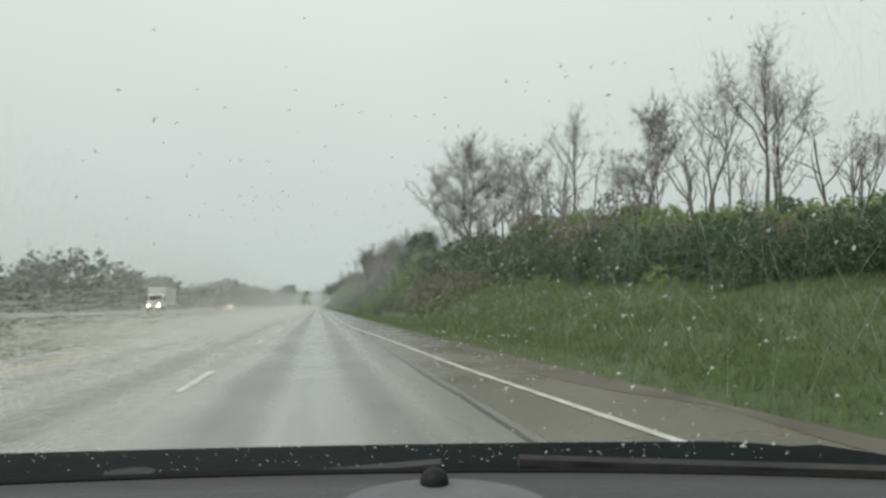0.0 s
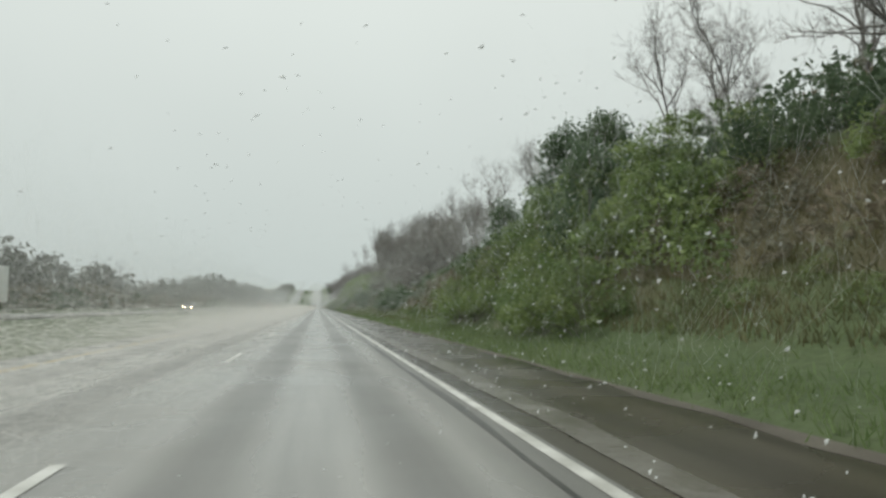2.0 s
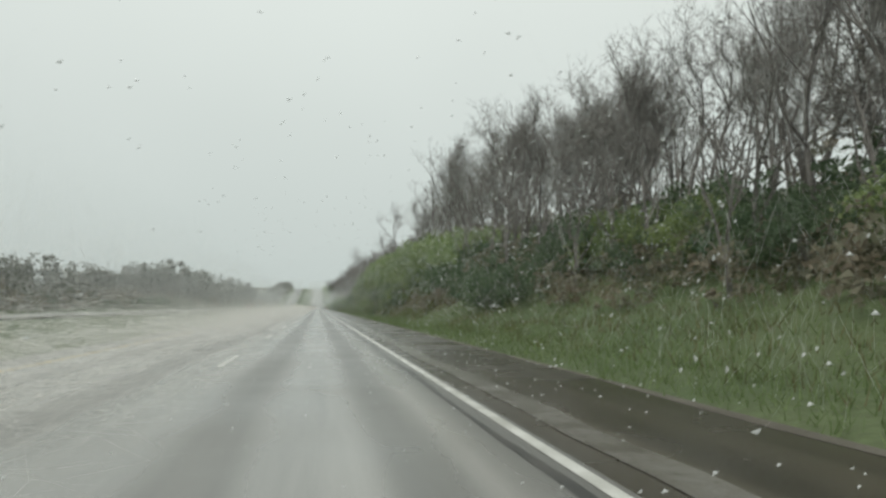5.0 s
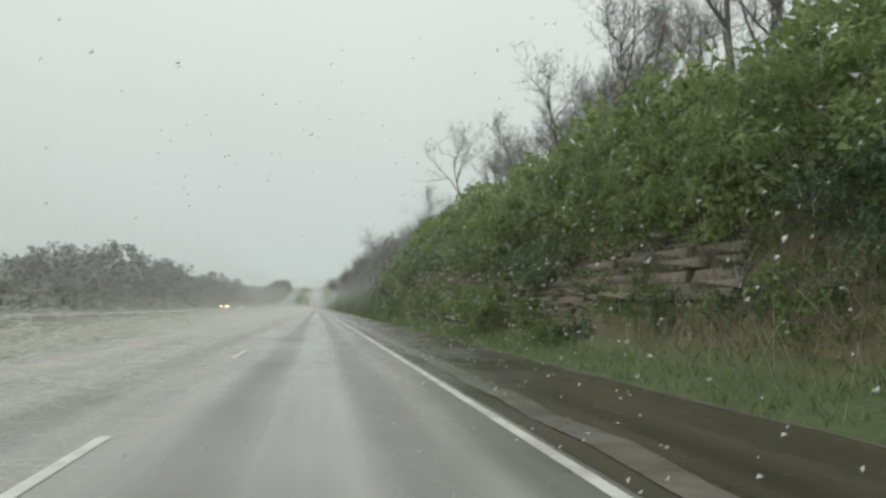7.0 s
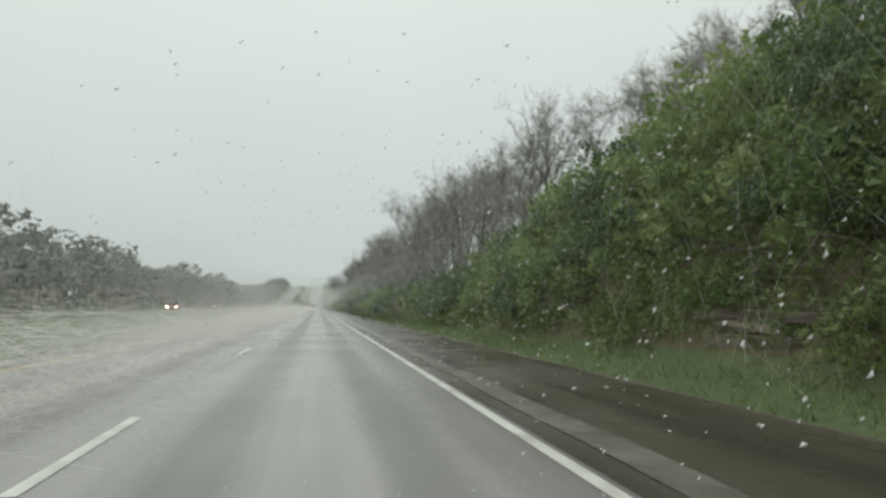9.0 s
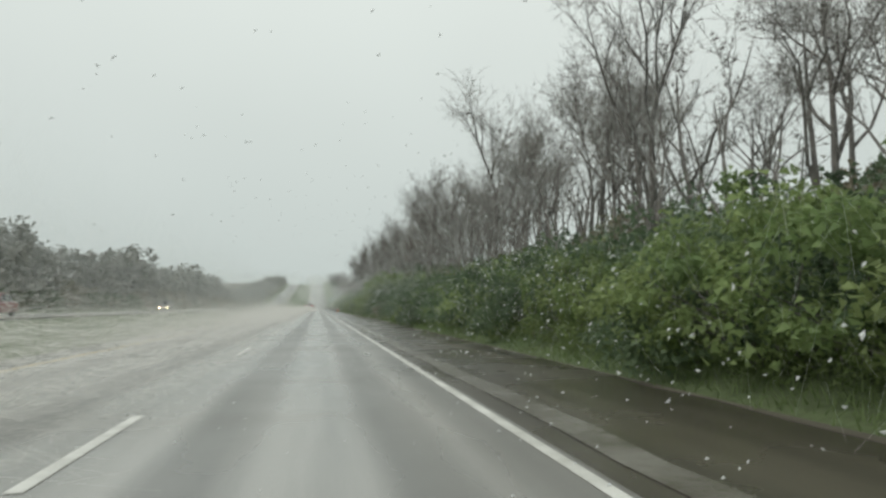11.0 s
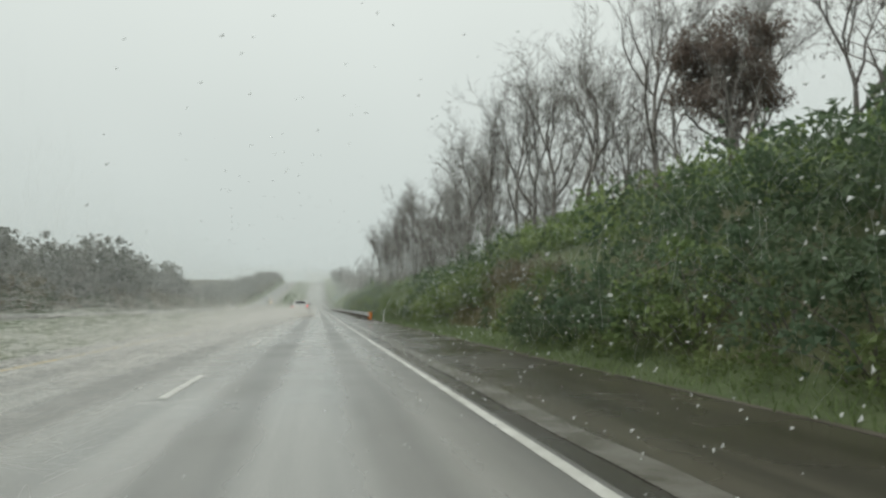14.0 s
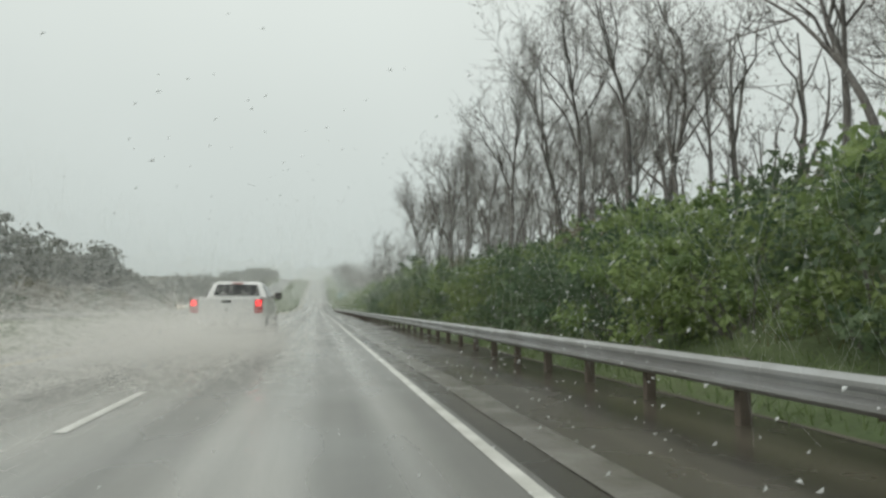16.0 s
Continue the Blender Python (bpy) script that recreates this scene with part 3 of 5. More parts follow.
def twiglets(seed, spikes, children):
    """Each twig as a slim blade, with finer side twigs springing from it."""
    rng = np.random.default_rng(seed)
    s = np.asarray(spikes, float)
    c = s[rng.integers(0, len(s), int(len(s) * children))]
    at = c[:, 0:3] + (c[:, 3:6] - c[:, 0:3]) * rng.uniform(0.15, 0.95, len(c))[:, None]
    d = c[:, 3:6] - c[:, 0:3]
    size = np.linalg.norm(d, axis=1, keepdims=True)
    d = d / size + rng.normal(size=(len(c), 3)) * 0.55 + np.array([0, 0, 0.25])
    d /= np.linalg.norm(d, axis=1, keepdims=True)
    tip = at + d * size * rng.uniform(0.35, 0.8, (len(c), 1))
    a = np.concatenate([s[:, 0:3], at])
    b = np.concatenate([s[:, 3:6], tip])
    r = np.concatenate([s[:, 6] * 1.25, np.full(len(c), 0.0085)])[:, None]
    w = np.cross(b - a, rng.normal(size=(len(a), 3)))
    w *= r / (np.linalg.norm(w, axis=1, keepdims=True) + 1e-9)
    v = np.stack([a - w, a + w, b], 1).reshape(-1, 3)
    return v, np.arange(len(v)).reshape(-1, 3)


def leaves(rng, centres, radii, count, size, flat=1.0):
    """Pointed leaves scattered over clumps."""
    k = rng.integers(0, len(centres), count)
    d = rng.normal(size=(count, 3))
    d /= np.linalg.norm(d, axis=1, keepdims=True)
    p = centres[k] + d * (radii[k] * rng.uniform(0.25, 1.15, count) ** 0.6)[:, None] * np.array([1, 1, flat])
    p[:, 2] = np.maximum(p[:, 2], 0.02)
    nrm = d * 0.8 + rng.normal(size=(count, 3)) * 0.6 + np.array([0, 0, 0.55])
    nrm /= np.linalg.norm(nrm, axis=1, keepdims=True)
    t = np.cross(nrm, rng.normal(size=(count, 3)))
    t /= np.linalg.norm(t, axis=1, keepdims=True)
    b = np.cross(nrm, t)
    s = size * rng.uniform(0.6, 1.4, count)[:, None]
    v = np.stack([p - t * s * 0.6 - b * s * 0.55, p - t * s * 0.6 + b * s * 0.55, p + t * s * 1.1], 1).reshape(-1, 3)
    return v, np.arange(count * 3).reshape(-1, 3)


def buds(rng, spikes, count, size=0.05):
    """Swelling buds and short shoots along the twigs."""
    s = np.asarray(spikes, float)[rng.integers(0, len(spikes), count)]
    p = s[:, 0:3] + (s[:, 3:6] - s[:, 0:3]) * rng.uniform(0.3, 1.0, count)[:, None]
    d = rng.normal(size=(count, 3)) + np.array([0, 0, 0.5])
    d /= np.linalg.norm(d, axis=1, keepdims=True)
    w = np.cross(d, rng.normal(size=(count, 3)))
    w /= np.linalg.norm(w, axis=1, keepdims=True)
    k = size * rng.uniform(0.6, 1.5, count)[:, None]
    return np.stack([p - w * k * 0.3, p + w * k * 0.3, p + d * k * 2.6], 1).reshape(-1, 3)


def pole_arrays(seed):
    """A young tree for dense woods: twigs with buds, and stems."""
    wood, spikes = grow_tree(seed, 9 + seed % 4, 0.6, 5, 0.2, 2, 9)
    v, f = twiglets(seed, spikes, 1.2)
    bv = buds(np.random.default_rng(seed), spikes, 200, 0.10)
    return (np.concatenate([v, bv]), np.concatenate([f, np.arange(len(bv)).reshape(-1, 3) + len(v)])), tubes(wood, 3)


def shrub_arrays(seed, wide, high, count, size):
    """Foliage in clumps with gaps between them, and the stems that carry it."""
    rng = np.random.default_rng(seed)
    m = 44
    a, rr = rng.uniform(0, 2 * math.pi, m), np.sqrt(rng.uniform(0.02, 1, m))
    z = high * (0.10 + 0.80 * rng.uniform(0, 1, m) ** 0.8 * (1 - 0.55 * rr ** 2))
    c = np.stack([np.cos(a) * rr * wide, np.sin(a) * rr * wide, z], 1)
    rad = rng.uniform(0.16, 0.46, m) * (0.55 + 0.25 * high)
    v, f = leaves(rng, c, rad, count, size, 0.75)
    stems = []
    for i in range(16):
        mid = c[i] * np.array([0.45, 0.45, 0.55])
        stems += [(0.1 * math.cos(i), 0.1 * math.sin(i), -0.3, *mid, 0.017, 0.011), (*mid, *c[i], 0.011, 0.005)]
    return (v, f), tubes(stems, 4)


def make_shrub(label, leaf, *numbers):
    e = empty("shrub", 0, -400, 0)
    foliage, stems = shrub_arrays(*numbers)
    sheet("foliage", *foliage, leaf, e)
    sheet("branchwork", *stems, BARK, e)
    return tagged(e, label, "shrub", group="shrubs on the bank")


def make_tree(seed, label, **k):
    e = empty("tree", 0, -400, 0)
    wood, spikes = grow_tree(seed, **k)
    sheet("trunk", *tubes(wood, 3), BARK, e, smooth=True)
    v, f = twiglets(seed, spikes, 2.6)
    bv = buds(np.random.default_rng(seed), spikes, 300)
    sheet("crown", np.concatenate([v, bv]), np.concatenate([f, np.arange(len(bv)).reshape(-1, 3) + len(v)]), TWIG, e)
    return tagged(e, label, "tree", group="leafless trees on the bank")


def joined(name, kinds, places, material, label, category):
    """Many plants too far or too dense to tell apart, as one mesh. kinds: arrays; places: (kind, x, y, z, turn, size)."""
    vs, fs, n = [], [], 0
    for k, x, y, z, turn, size in places:
        v, f = kinds[k]
        c, s = math.cos(turn), math.sin(turn)
        w = v * size
        vs.append(np.stack([w[:, 0] * c - w[:, 1] * s + x, w[:, 0] * s + w[:, 1] * c + y, w[:, 2] + z], 1))
        fs.append(f + n)
        n += len(v)
    return tagged(sheet(name, np.concatenate(vs), np.concatenate(fs), material), label, category, kind="stuff")


def plant(kind, x, y, turn, size, sink=0.15):
    """A copy of a plant, standing on the ground."""
    made = copy_thing(kind, pose(x, y, ground_z(x, y) - sink, 0, 0, turn))
    made.scale = (size, size, size)
    return made


SHRUBS = [make_shrub("fresh green honeysuckle shrub on the bank", LEAF, 11, 1.6, 2.4, 2700, 0.067),
          make_shrub("tall fresh green shrub overhanging the bank", LEAF, 12, 1.8, 2.9, 3100, 0.069),
          make_shrub("low fresh green shrub on the verge", LEAF, 13, 1.4, 1.8, 2300, 0.060),
          make_shrub("dark green dense shrub on the bank", LEAF_DARK, 14, 1.7, 2.5, 2700, 0.066),
          make_shrub("low dark green shrub on the bank", LEAF_DARK, 15, 1.5, 2.0, 2300, 0.060),
          make_shrub("sparse rust-brown shrub on the bank", LEAF_RUST, 16, 1.3, 1.6, 1300, 0.055)]
TREES = [make_tree(21, "broad leafless tree with upswept limbs", height=13, spread=0.80, limbs=9, fork=0.28, boughs=8, twigs=24),
         make_tree(22, "tall slender leafless tree", height=15, spread=0.42, limbs=7, fork=0.42, boughs=6, twigs=16),
         make_tree(23, "leafless tree with open crooked limbs", height=12, spread=0.62, limbs=6, fork=0.35, boughs=7, twigs=16, lean=0.10),
         make_tree(24, "thin leafless pole-like tree", height=14, spread=0.32, limbs=5, fork=0.48, boughs=6, twigs=14, lean=-0.06),
         make_tree(25, "leafless tree with a rounded twiggy crown", height=11, spread=1.3, limbs=11, fork=0.24, boughs=8, twigs=28),
         make_tree(26, "great spreading leafless tree with a wide rounded crown", height=14, spread=2.3, limbs=15, fork=0.10, boughs=13, twigs=42, reach=1.25)]
SCRUB_FINE = [shrub_arrays(37, 1.9, 2.8, 500, 0.125)[0], shrub_arrays(38, 1.7, 2.3, 420, 0.121)[0]]
SCRUB = [shrub_arrays(31, 1.9, 2.8, 400, 0.156)[0], shrub_arrays(32, 1.7, 2.3, 340, 0.150)[0]]
POLES, POLE_WOOD = zip(*[pole_arrays(s) for s in (41, 42, 43)])

rnd = random.Random(8)
# single trees that stand out: x, y, kind, size
FIXED = [(15.7, 68, 5, 0.85), (19.5, 62, 0, 0.75), (27.8, 69.7, 1, 0.9), (24, 46, 4, 0.86), (24.0, 32.4, 1, 0.70), (25.6, 33.2, 2, 0.80), (24, 38, 3, 0.76), (25.2, 39.6, 3, 0.66), (16, 79, 2, 0.62), (16, 98.3, 2, 0.66), (15.1, 109.1, 3, 0.66), (18.5, 104.7, 3, 0.62), (15.7, 145.2, 5, 0.70), (22.1, 150.9, 1, 0.72), (13.7, 123.8, 0, 0.62), (18.5, 125.5, 2, 0.62), (29.4, 151.9, 4, 0.45), (26.9, 144, 3, 0.5), (25.8, 234.4, 1, 1.05), (15.3, 379.3, 1, 1.2),
         (36, 139, 4, 0.9), (18, 228, 1, 0.85), (12.5, 349, 2, 0.85), (17.5, 357, 0, 0.9), (14, 512, 1, 1.05), (15, 516, 3, 1.1)]
def oak(x, y, size):
    """A tree that has kept its brown leaves."""
    e = empty("oak_tree", 0, -400, 0)
    wood, spikes = grow_tree(61, 15, 0.9, 9, 0.3, 6, 8)
    sheet("trunk", *tubes(wood, 5), BARK, e, smooth=True)
    r = np.random.default_rng(61)
    c = r.normal(size=(48, 3))
    c *= (r.uniform(0.15, 1.0, 48) ** 0.5 / np.linalg.norm(c, axis=1))[:, None]
    c = c * np.array([3.7, 3.7, 4.8]) + np.array([0, 0, 9.3])
    sheet("crown", *leaves(r, c, r.uniform(0.7, 1.7, 48), 24000, 0.12, 0.8), LEAF_OAK, e)
    tagged(e, "oak tree with withered brown leaves still on it", "tree")
    plant(e, x, y, 40, size)
    for o in (*e.children_recursive, e):
        bpy.data.objects.remove(o)


cedar = empty("cedar_tree", 0, -400, 0)
rng = np.random.default_rng(77)
zz = rng.uniform(0.4, 4.6, 60)
aa = rng.uniform(0, 6.28, 60)
cc = np.stack([np.cos(aa) * (2.3 - 0.4 * zz) * 0.8, np.sin(aa) * (2.3 - 0.4 * zz) * 0.8, zz], 1)
sheet("foliage", *leaves(rng, cc, rng.uniform(0.4, 0.75, 60), 7000, 0.085, 0.9), LEAF_DARK, cedar)
sheet("trunk", *tubes([(0, 0, -0.4, 0, 0, 4.6, 0.12, 0.03)], 7), BARK, cedar)
tagged(cedar, "dark green rounded cedar tree on the bank", "tree")
plant(cedar, 10.6, 81.1, 20, 1.0)
plant(cedar, 14.6, 107.5, 80, 1.15)
plant(cedar, 13.2, 90.2, 140, 1.25)
plant(cedar, 14.2, 87.4, 250, 1.20)
oak(17.1, 440.3, 0.62)
for o in (*cedar.children_recursive, cedar):
    bpy.data.objects.remove(o)
for x, y, k, s in FIXED:
    plant(TREES[k], x, y, rnd.uniform(0, 360), s)


def woods(y0, y1, x0, x1, step, size, kinds):
    y = y0
    while y < y1:
        x = rnd.uniform(x0, x1)
        if not (432 < y < 444 and 11 < x < 23) and all((x - f[0]) ** 2 + (y - f[1]) ** 2 > 9 for f in FIXED):
            plant(TREES[rnd.choice(kinds)], x, y, rnd.uniform(0, 360), rnd.uniform(*size))
        y += step * rnd.uniform(0.6, 1.4)


woods(12, 58, 22, 34, 3.6, (0.36, 0.54), (4, 2, 0))
woods(78, 120, 17, 30, 4.4, (0.5, 0.75), (1, 2, 3, 3))
woods(155, 200, 13.5, 21, 1.5, (0.62, 0.85), (1, 2, 3, 4))
woods(160, 200, 21, 30, 3.0, (0.7, 0.95), (0, 1, 4))
woods(196, 300, 15, 28, 2.3, (0.7, 1.0), (1, 2, 3, 4))
woods(300, 420, 12.5, 17, 6.5, (0.70, 0.95), (0, 1, 2, 3))
woods(302, 420, 18, 28, 5.2, (0.85, 1.1), (0, 1, 2, 4))
woods(420, 580, 12.5, 18, 4.2, (0.8, 1.1), (1, 1, 3, 2))
woods(420, 580, 19, 30, 4.8, (0.9, 1.15), (1, 3, 0))

scrub_green, scrub_dark, scrub_rust, second_rank, poles = [], [], [], [], []
MASS = [shrub_arrays(34, 3.6, 9.4, 950, 0.29)[0], shrub_arrays(35, 4.6, 8.0, 950, 0.30)[0], shrub_arrays(36, 3.0, 7.0, 800, 0.27)[0]]
far_mass = []


def row(y0, y1, x0, x1, step, kinds, size=(0.8, 1.15)):
    y = y0
    while y < y1:
        plant(SHRUBS[rnd.choice(kinds)], rnd.uniform(x0, x1), y, rnd.uniform(0, 360), rnd.uniform(*size))
        y += step * rnd.uniform(0.7, 1.3)


def fill(into, y0, y1, x0, x1, step, size, kinds=2):
    y = y0
    while y < y1:
        x = rnd.uniform(x0, x1)
        into.append((rnd.randrange(kinds), x, y, ground_z(x, y) - 0.2, rnd.uniform(0, 6.3), rnd.uniform(*size)))
        y += step * rnd.uniform(0.7, 1.3)


# the front ranks, one by one
row(-4, 46, 12.3, 14.3, 1.5, (3, 4, 3), (0.85, 1.12))
row(46, 76, 11.8, 13.5, 2.3, (3, 0, 3), (0.8, 1.1))
row(74, 91, 7.0, 7.9, 1.7, (0, 2, 0), (0.85, 1.15))
row(74, 89, 9, 11, 1.7, (0, 1, 0), (1.0, 1.35))
row(89, 99, 9, 11, 1.7, (2, 0), (0.6, 0.85))
row(76, 91, 11.8, 13.6, 1.5, (0, 1, 3), (1.0, 1.35))
row(91, 106, 11, 12.5, 1.6, (3, 0, 4), (0.55, 0.8))
fill(scrub_rust, 91, 116, 7.5, 12, 0.7, (0.35, 0.62))
fill(scrub_green, 89, 114, 6.8, 7.6, 0.9, (0.2, 0.36))
row(106, 136, 12, 14, 2.1, (3, 4, 0), (0.9, 1.2))
row(123, 132, 7.0, 9.0, 1.1, (3, 4, 3), (0.95, 1.25))
row(134, 172, 10.5, 12.5, 1.9, (3, 4, 0), (0.95, 1.25))
row(170, 191, 8.0, 9.2, 1.8, (3, 4, 3), (0.9, 1.15))
row(191, 200, 8.8, 9.6, 1.5, (0, 2, 3), (0.7, 0.9))
row(197, 206, 7.0, 8.2, 1.1, (0, 3, 4), (0.6, 0.85))
row(198, 238, 7.9, 9.0, 1.8, (0, 1, 0, 1), (0.85, 1.15))
row(238, 253, 8.7, 9.4, 1.7, (0, 1, 3), (0.85, 1.1))
row(253, 262, 7.9, 9.0, 1.8, (0, 1, 0, 3), (0.85, 1.15))
row(200, 209, 6.7, 7.5, 1.5, (0, 3, 2, 4), (0.7, 1.0))
row(220, 223, 6.7, 7.5, 1.6, (0, 3, 2, 4), (0.7, 1.0))
row(224.0, 230, 6.2, 6.6, 1.7, (2, 0), (0.85, 1.0))
row(256, 300, 6.9, 7.8, 1.6, (0, 2, 3), (0.85, 1.1))
row(258, 300, 8.4, 9.4, 1.7, (0, 1, 3), (0.9, 1.2))
row(300, 394, 6.4, 7.2, 2.15, (3, 3, 4, 0, 3, 5), (0.9, 1.2))
row(396, 401, 7.7, 8.3, 1.8, (0, 3), (0.9, 1.1))
row(327, 334, 6.7, 7.3, 1.5, (1, 0), (1.05, 1.25))
row(404, 420, 6.6, 7.4, 1.2, (1, 0, 1), (0.95, 1.2))
row(404, 420, 8.8, 9.6, 2.0, (1, 0, 1), (1.2, 1.5))
row(420, 435, 6.5, 7.2, 1.9, (0, 3, 4), (0.85, 1.1))
row(444, 472, 6.8, 7.5, 1.8, (0, 3, 0), (0.9, 1.15))
row(472, 545, 7.0, 7.7, 2.7, (0, 3, 1, 3), (0.95, 1.15))
# small growth over the rock and the earth slope
fill(scrub_green, 200, 264, 6.5, 7.4, 0.8, (0.18, 0.4))
fill(scrub_dark, 200, 222, 6.3, 7.6, 0.7, (0.15, 0.32))
fill(scrub_green, 234, 300, 6.3, 6.9, 0.7, (0.3, 0.5))
fill(scrub_green, 258, 302, 7.2, 10.2, 0.45, (0.5, 0.8))
fill(scrub_green, 217, 224, 6.0, 6.7, 0.6, (0.2, 0.42))
fill(scrub_green, 236, 254, 8.0, 9.0, 0.5, (0.45, 0.8))
fill(scrub_green, 238, 252, 6.9, 7.8, 1.1, (0.25, 0.5))
fill(scrub_green, 253, 276, 6.4, 7.6, 0.30, (0.3, 0.55))
fill(scrub_green, 214, 246, 6.4, 7.3, 1.3, (0.22, 0.45))
fill(scrub_green, 210, 236, 7.5, 8.8, 0.42, (0.42, 0.72))
fill(scrub_green, 300, 433, 5.9, 6.6, 0.9, (0.22, 0.42))
fill(scrub_green, 448, 470, 5.9, 6.6, 0.9, (0.22, 0.42))
fill(scrub_green, 206, 262, 8.6, 10.2, 0.65, (0.6, 0.9))
fill(scrub_green, 72, 95, 9.5, 12.5, 0.6, (0.5, 0.9))
fill(scrub_green, 198, 236, 7.3, 8.0, 0.9, (0.4, 0.6))
fill(scrub_green, 253, 262, 7.3, 8.0, 0.9, (0.4, 0.6))
fill(scrub_rust, 42, 76, 10, 12.6, 0.9, (0.3, 0.6))
fill(scrub_rust, 132, 188, 9.0, 12.5, 0.8, (0.4, 0.8))
fill(scrub_dark, 436, 445, 6.4, 8.2, 0.9, (0.15, 0.28))
fill(scrub_rust, 76, 134, 9.0, 13, 2.4, (0.4, 0.8))
fill(scrub_rust, 180, 206, 7, 9, 1.0, (0.3, 0.6))
fill(scrub_rust, 434, 456, 7.6, 8.8, 1.2, (0.3, 0.5))
fill(scrub_green, 44, 76, 7.2, 12, 1.2, (0.2, 0.4))
fill(scrub_green, 0, 46, 10.5, 13, 1.6, (0.2, 0.45))
fill(scrub_rust, 20, 300, 15, 24, 3.4, (0.7, 1.2))
fill(scrub_rust, 300, 580, 12, 20, 2.4, (0.6, 1.1))
fill(scrub_rust, -10, 1100, -42, -36, 6.0, (1.2, 2.2))
# behind them
fill(second_rank, 300, 434, 8.4, 9.6, 1.5, (1.0, 1.3))
fill(second_rank, 447, 580, 8.4, 9.6, 1.9, (1.0, 1.3))
fill(poles, 196, 300, 18, 30, 4.0, (0.5, 0.8), 3)
fill(poles, 300, 580, 17, 28, 4.2, (0.6, 1.0), 3)
fill(poles, 152, 196, 18, 30, 2.6, (0.5, 0.75), 3)
fill(poles, 10, 60, 24, 34, 3.0, (0.5, 0.75), 3)
fill(far_mass, -10, 70, -50, -39, 4.2, (0.75, 1.25), 3)
fill(far_mass, 70, 290, -50, -39, 4.2, (0.9, 1.4), 3)
fill(far_mass, 290, 345, -52, -41, 4.0, (1.0, 1.45), 3)
fill(far_mass, 345, 640, -52, -41, 4.0, (1.3, 2.05), 3)
fill(far_mass, 640, 1150, -50, -39, 5.0, (0.9, 1.4), 3)
fill(scrub_dark, -4, 46, 12.8, 14.8, 1.3, (0.7, 0.98))
fill(scrub_dark, -6, 76, 14.5, 18, 1.5, (0.7, 1.0))
fill(scrub_green, 6, 62, 17.5, 26, 0.6, (0.5, 0.8))
fill(scrub_dark, 60, 93, 13, 17, 1.8, (0.8, 1.2))
fill(scrub_dark, 94, 136, 13, 17, 1.7, (0.45, 0.75))
fill(scrub_dark, 134, 186, 13, 17, 1.8, (0.8, 1.2))
fill(scrub_dark, 168, 192, 10.3, 13, 1.3, (0.7, 0.95))
fill(scrub_green, 192, 209, 10.3, 13, 1.3, (0.7, 0.95))
fill(scrub_green, 208, 265, 10, 13, 1.1, (0.9, 1.25))
fill(scrub_green, 190, 300, 13, 17, 1.6, (0.8, 1.1))
fill(scrub_green, 262, 580, 9.8, 11.5, 1.7, (0.75, 1.05))
fill(scrub_dark, 300, 580, 11.5, 15, 2.0, (0.75, 1.1))
fill(scrub_green, 545, 1120, 8, 13, 3.0, (1.0, 1.5))
fill(scrub_dark, 545, 1120, 12, 18, 4.5, (1.2, 1.8))
for y0, y1, x0, x1, step, size in [(10, 300, 15, 24, 2.9, (0.45, 0.75)), (300, 580, 13, 22, 2.6, (0.45, 0.85)), (580, 1120, 12, 26, 5.5, (0.9, 1.3)),
                                   (-10, 700, -46, -38, 9.0, (0.6, 0.95))]:
    fill(poles, y0, y1, x0, x1, step, size, 3)
fill(poles, 300, 420, 10.2, 13.5, 2.2, (0.5, 0.8), 3)
fill(poles, 134, 190, 9.5, 14, 1.4, (0.4, 0.65), 3)
fill(scrub_dark, -10, 1150, -42, -36, 5.5, (1.0, 1.8))
front = [p for p in scrub_green if p[1] < 9.7 and p[2] < 545]
behind = [p for p in scrub_green if not (p[1] < 9.7 and p[2] < 545)]
joined("green_undergrowth", SCRUB_FINE, front, LEAF, "dense fresh green undergrowth on the wooded bank", "undergrowth")
joined("leafy_undergrowth", [shrub_arrays(39, 1.9, 2.8, 860, 0.082)[0], shrub_arrays(40, 1.7, 2.4, 760, 0.080)[0]], second_rank, LEAF_DARK, "leafy dark green bushes in a second rank on the bank", "undergrowth")
joined("green_undergrowth", SCRUB, behind, LEAF, "green undergrowth further up the wooded bank", "undergrowth")
joined("dark_undergrowth", SCRUB, scrub_dark, LEAF_DARK, "dense dark green undergrowth below the trees", "undergrowth")
joined("withered_undergrowth", SCRUB, scrub_rust, LEAF_RUST, "brown and grey budding undergrowth on the bank", "undergrowth")
joined("far_budding_woods", MASS, far_mass, LEAF_GREY, "dark grey rounded woods beyond the far carriageway", "woods")
joined("brushwood", POLES, poles, TWIG, "grey leafless twigs of dense young woods", "brushwood")
joined("brushwood_stems", POLE_WOOD, poles, BARK, "thin grey stems of dense young woods", "brushwood")
for e in SHRUBS + TREES:
    for o in (*e.children_recursive, e):
        bpy.data.objects.remove(o)


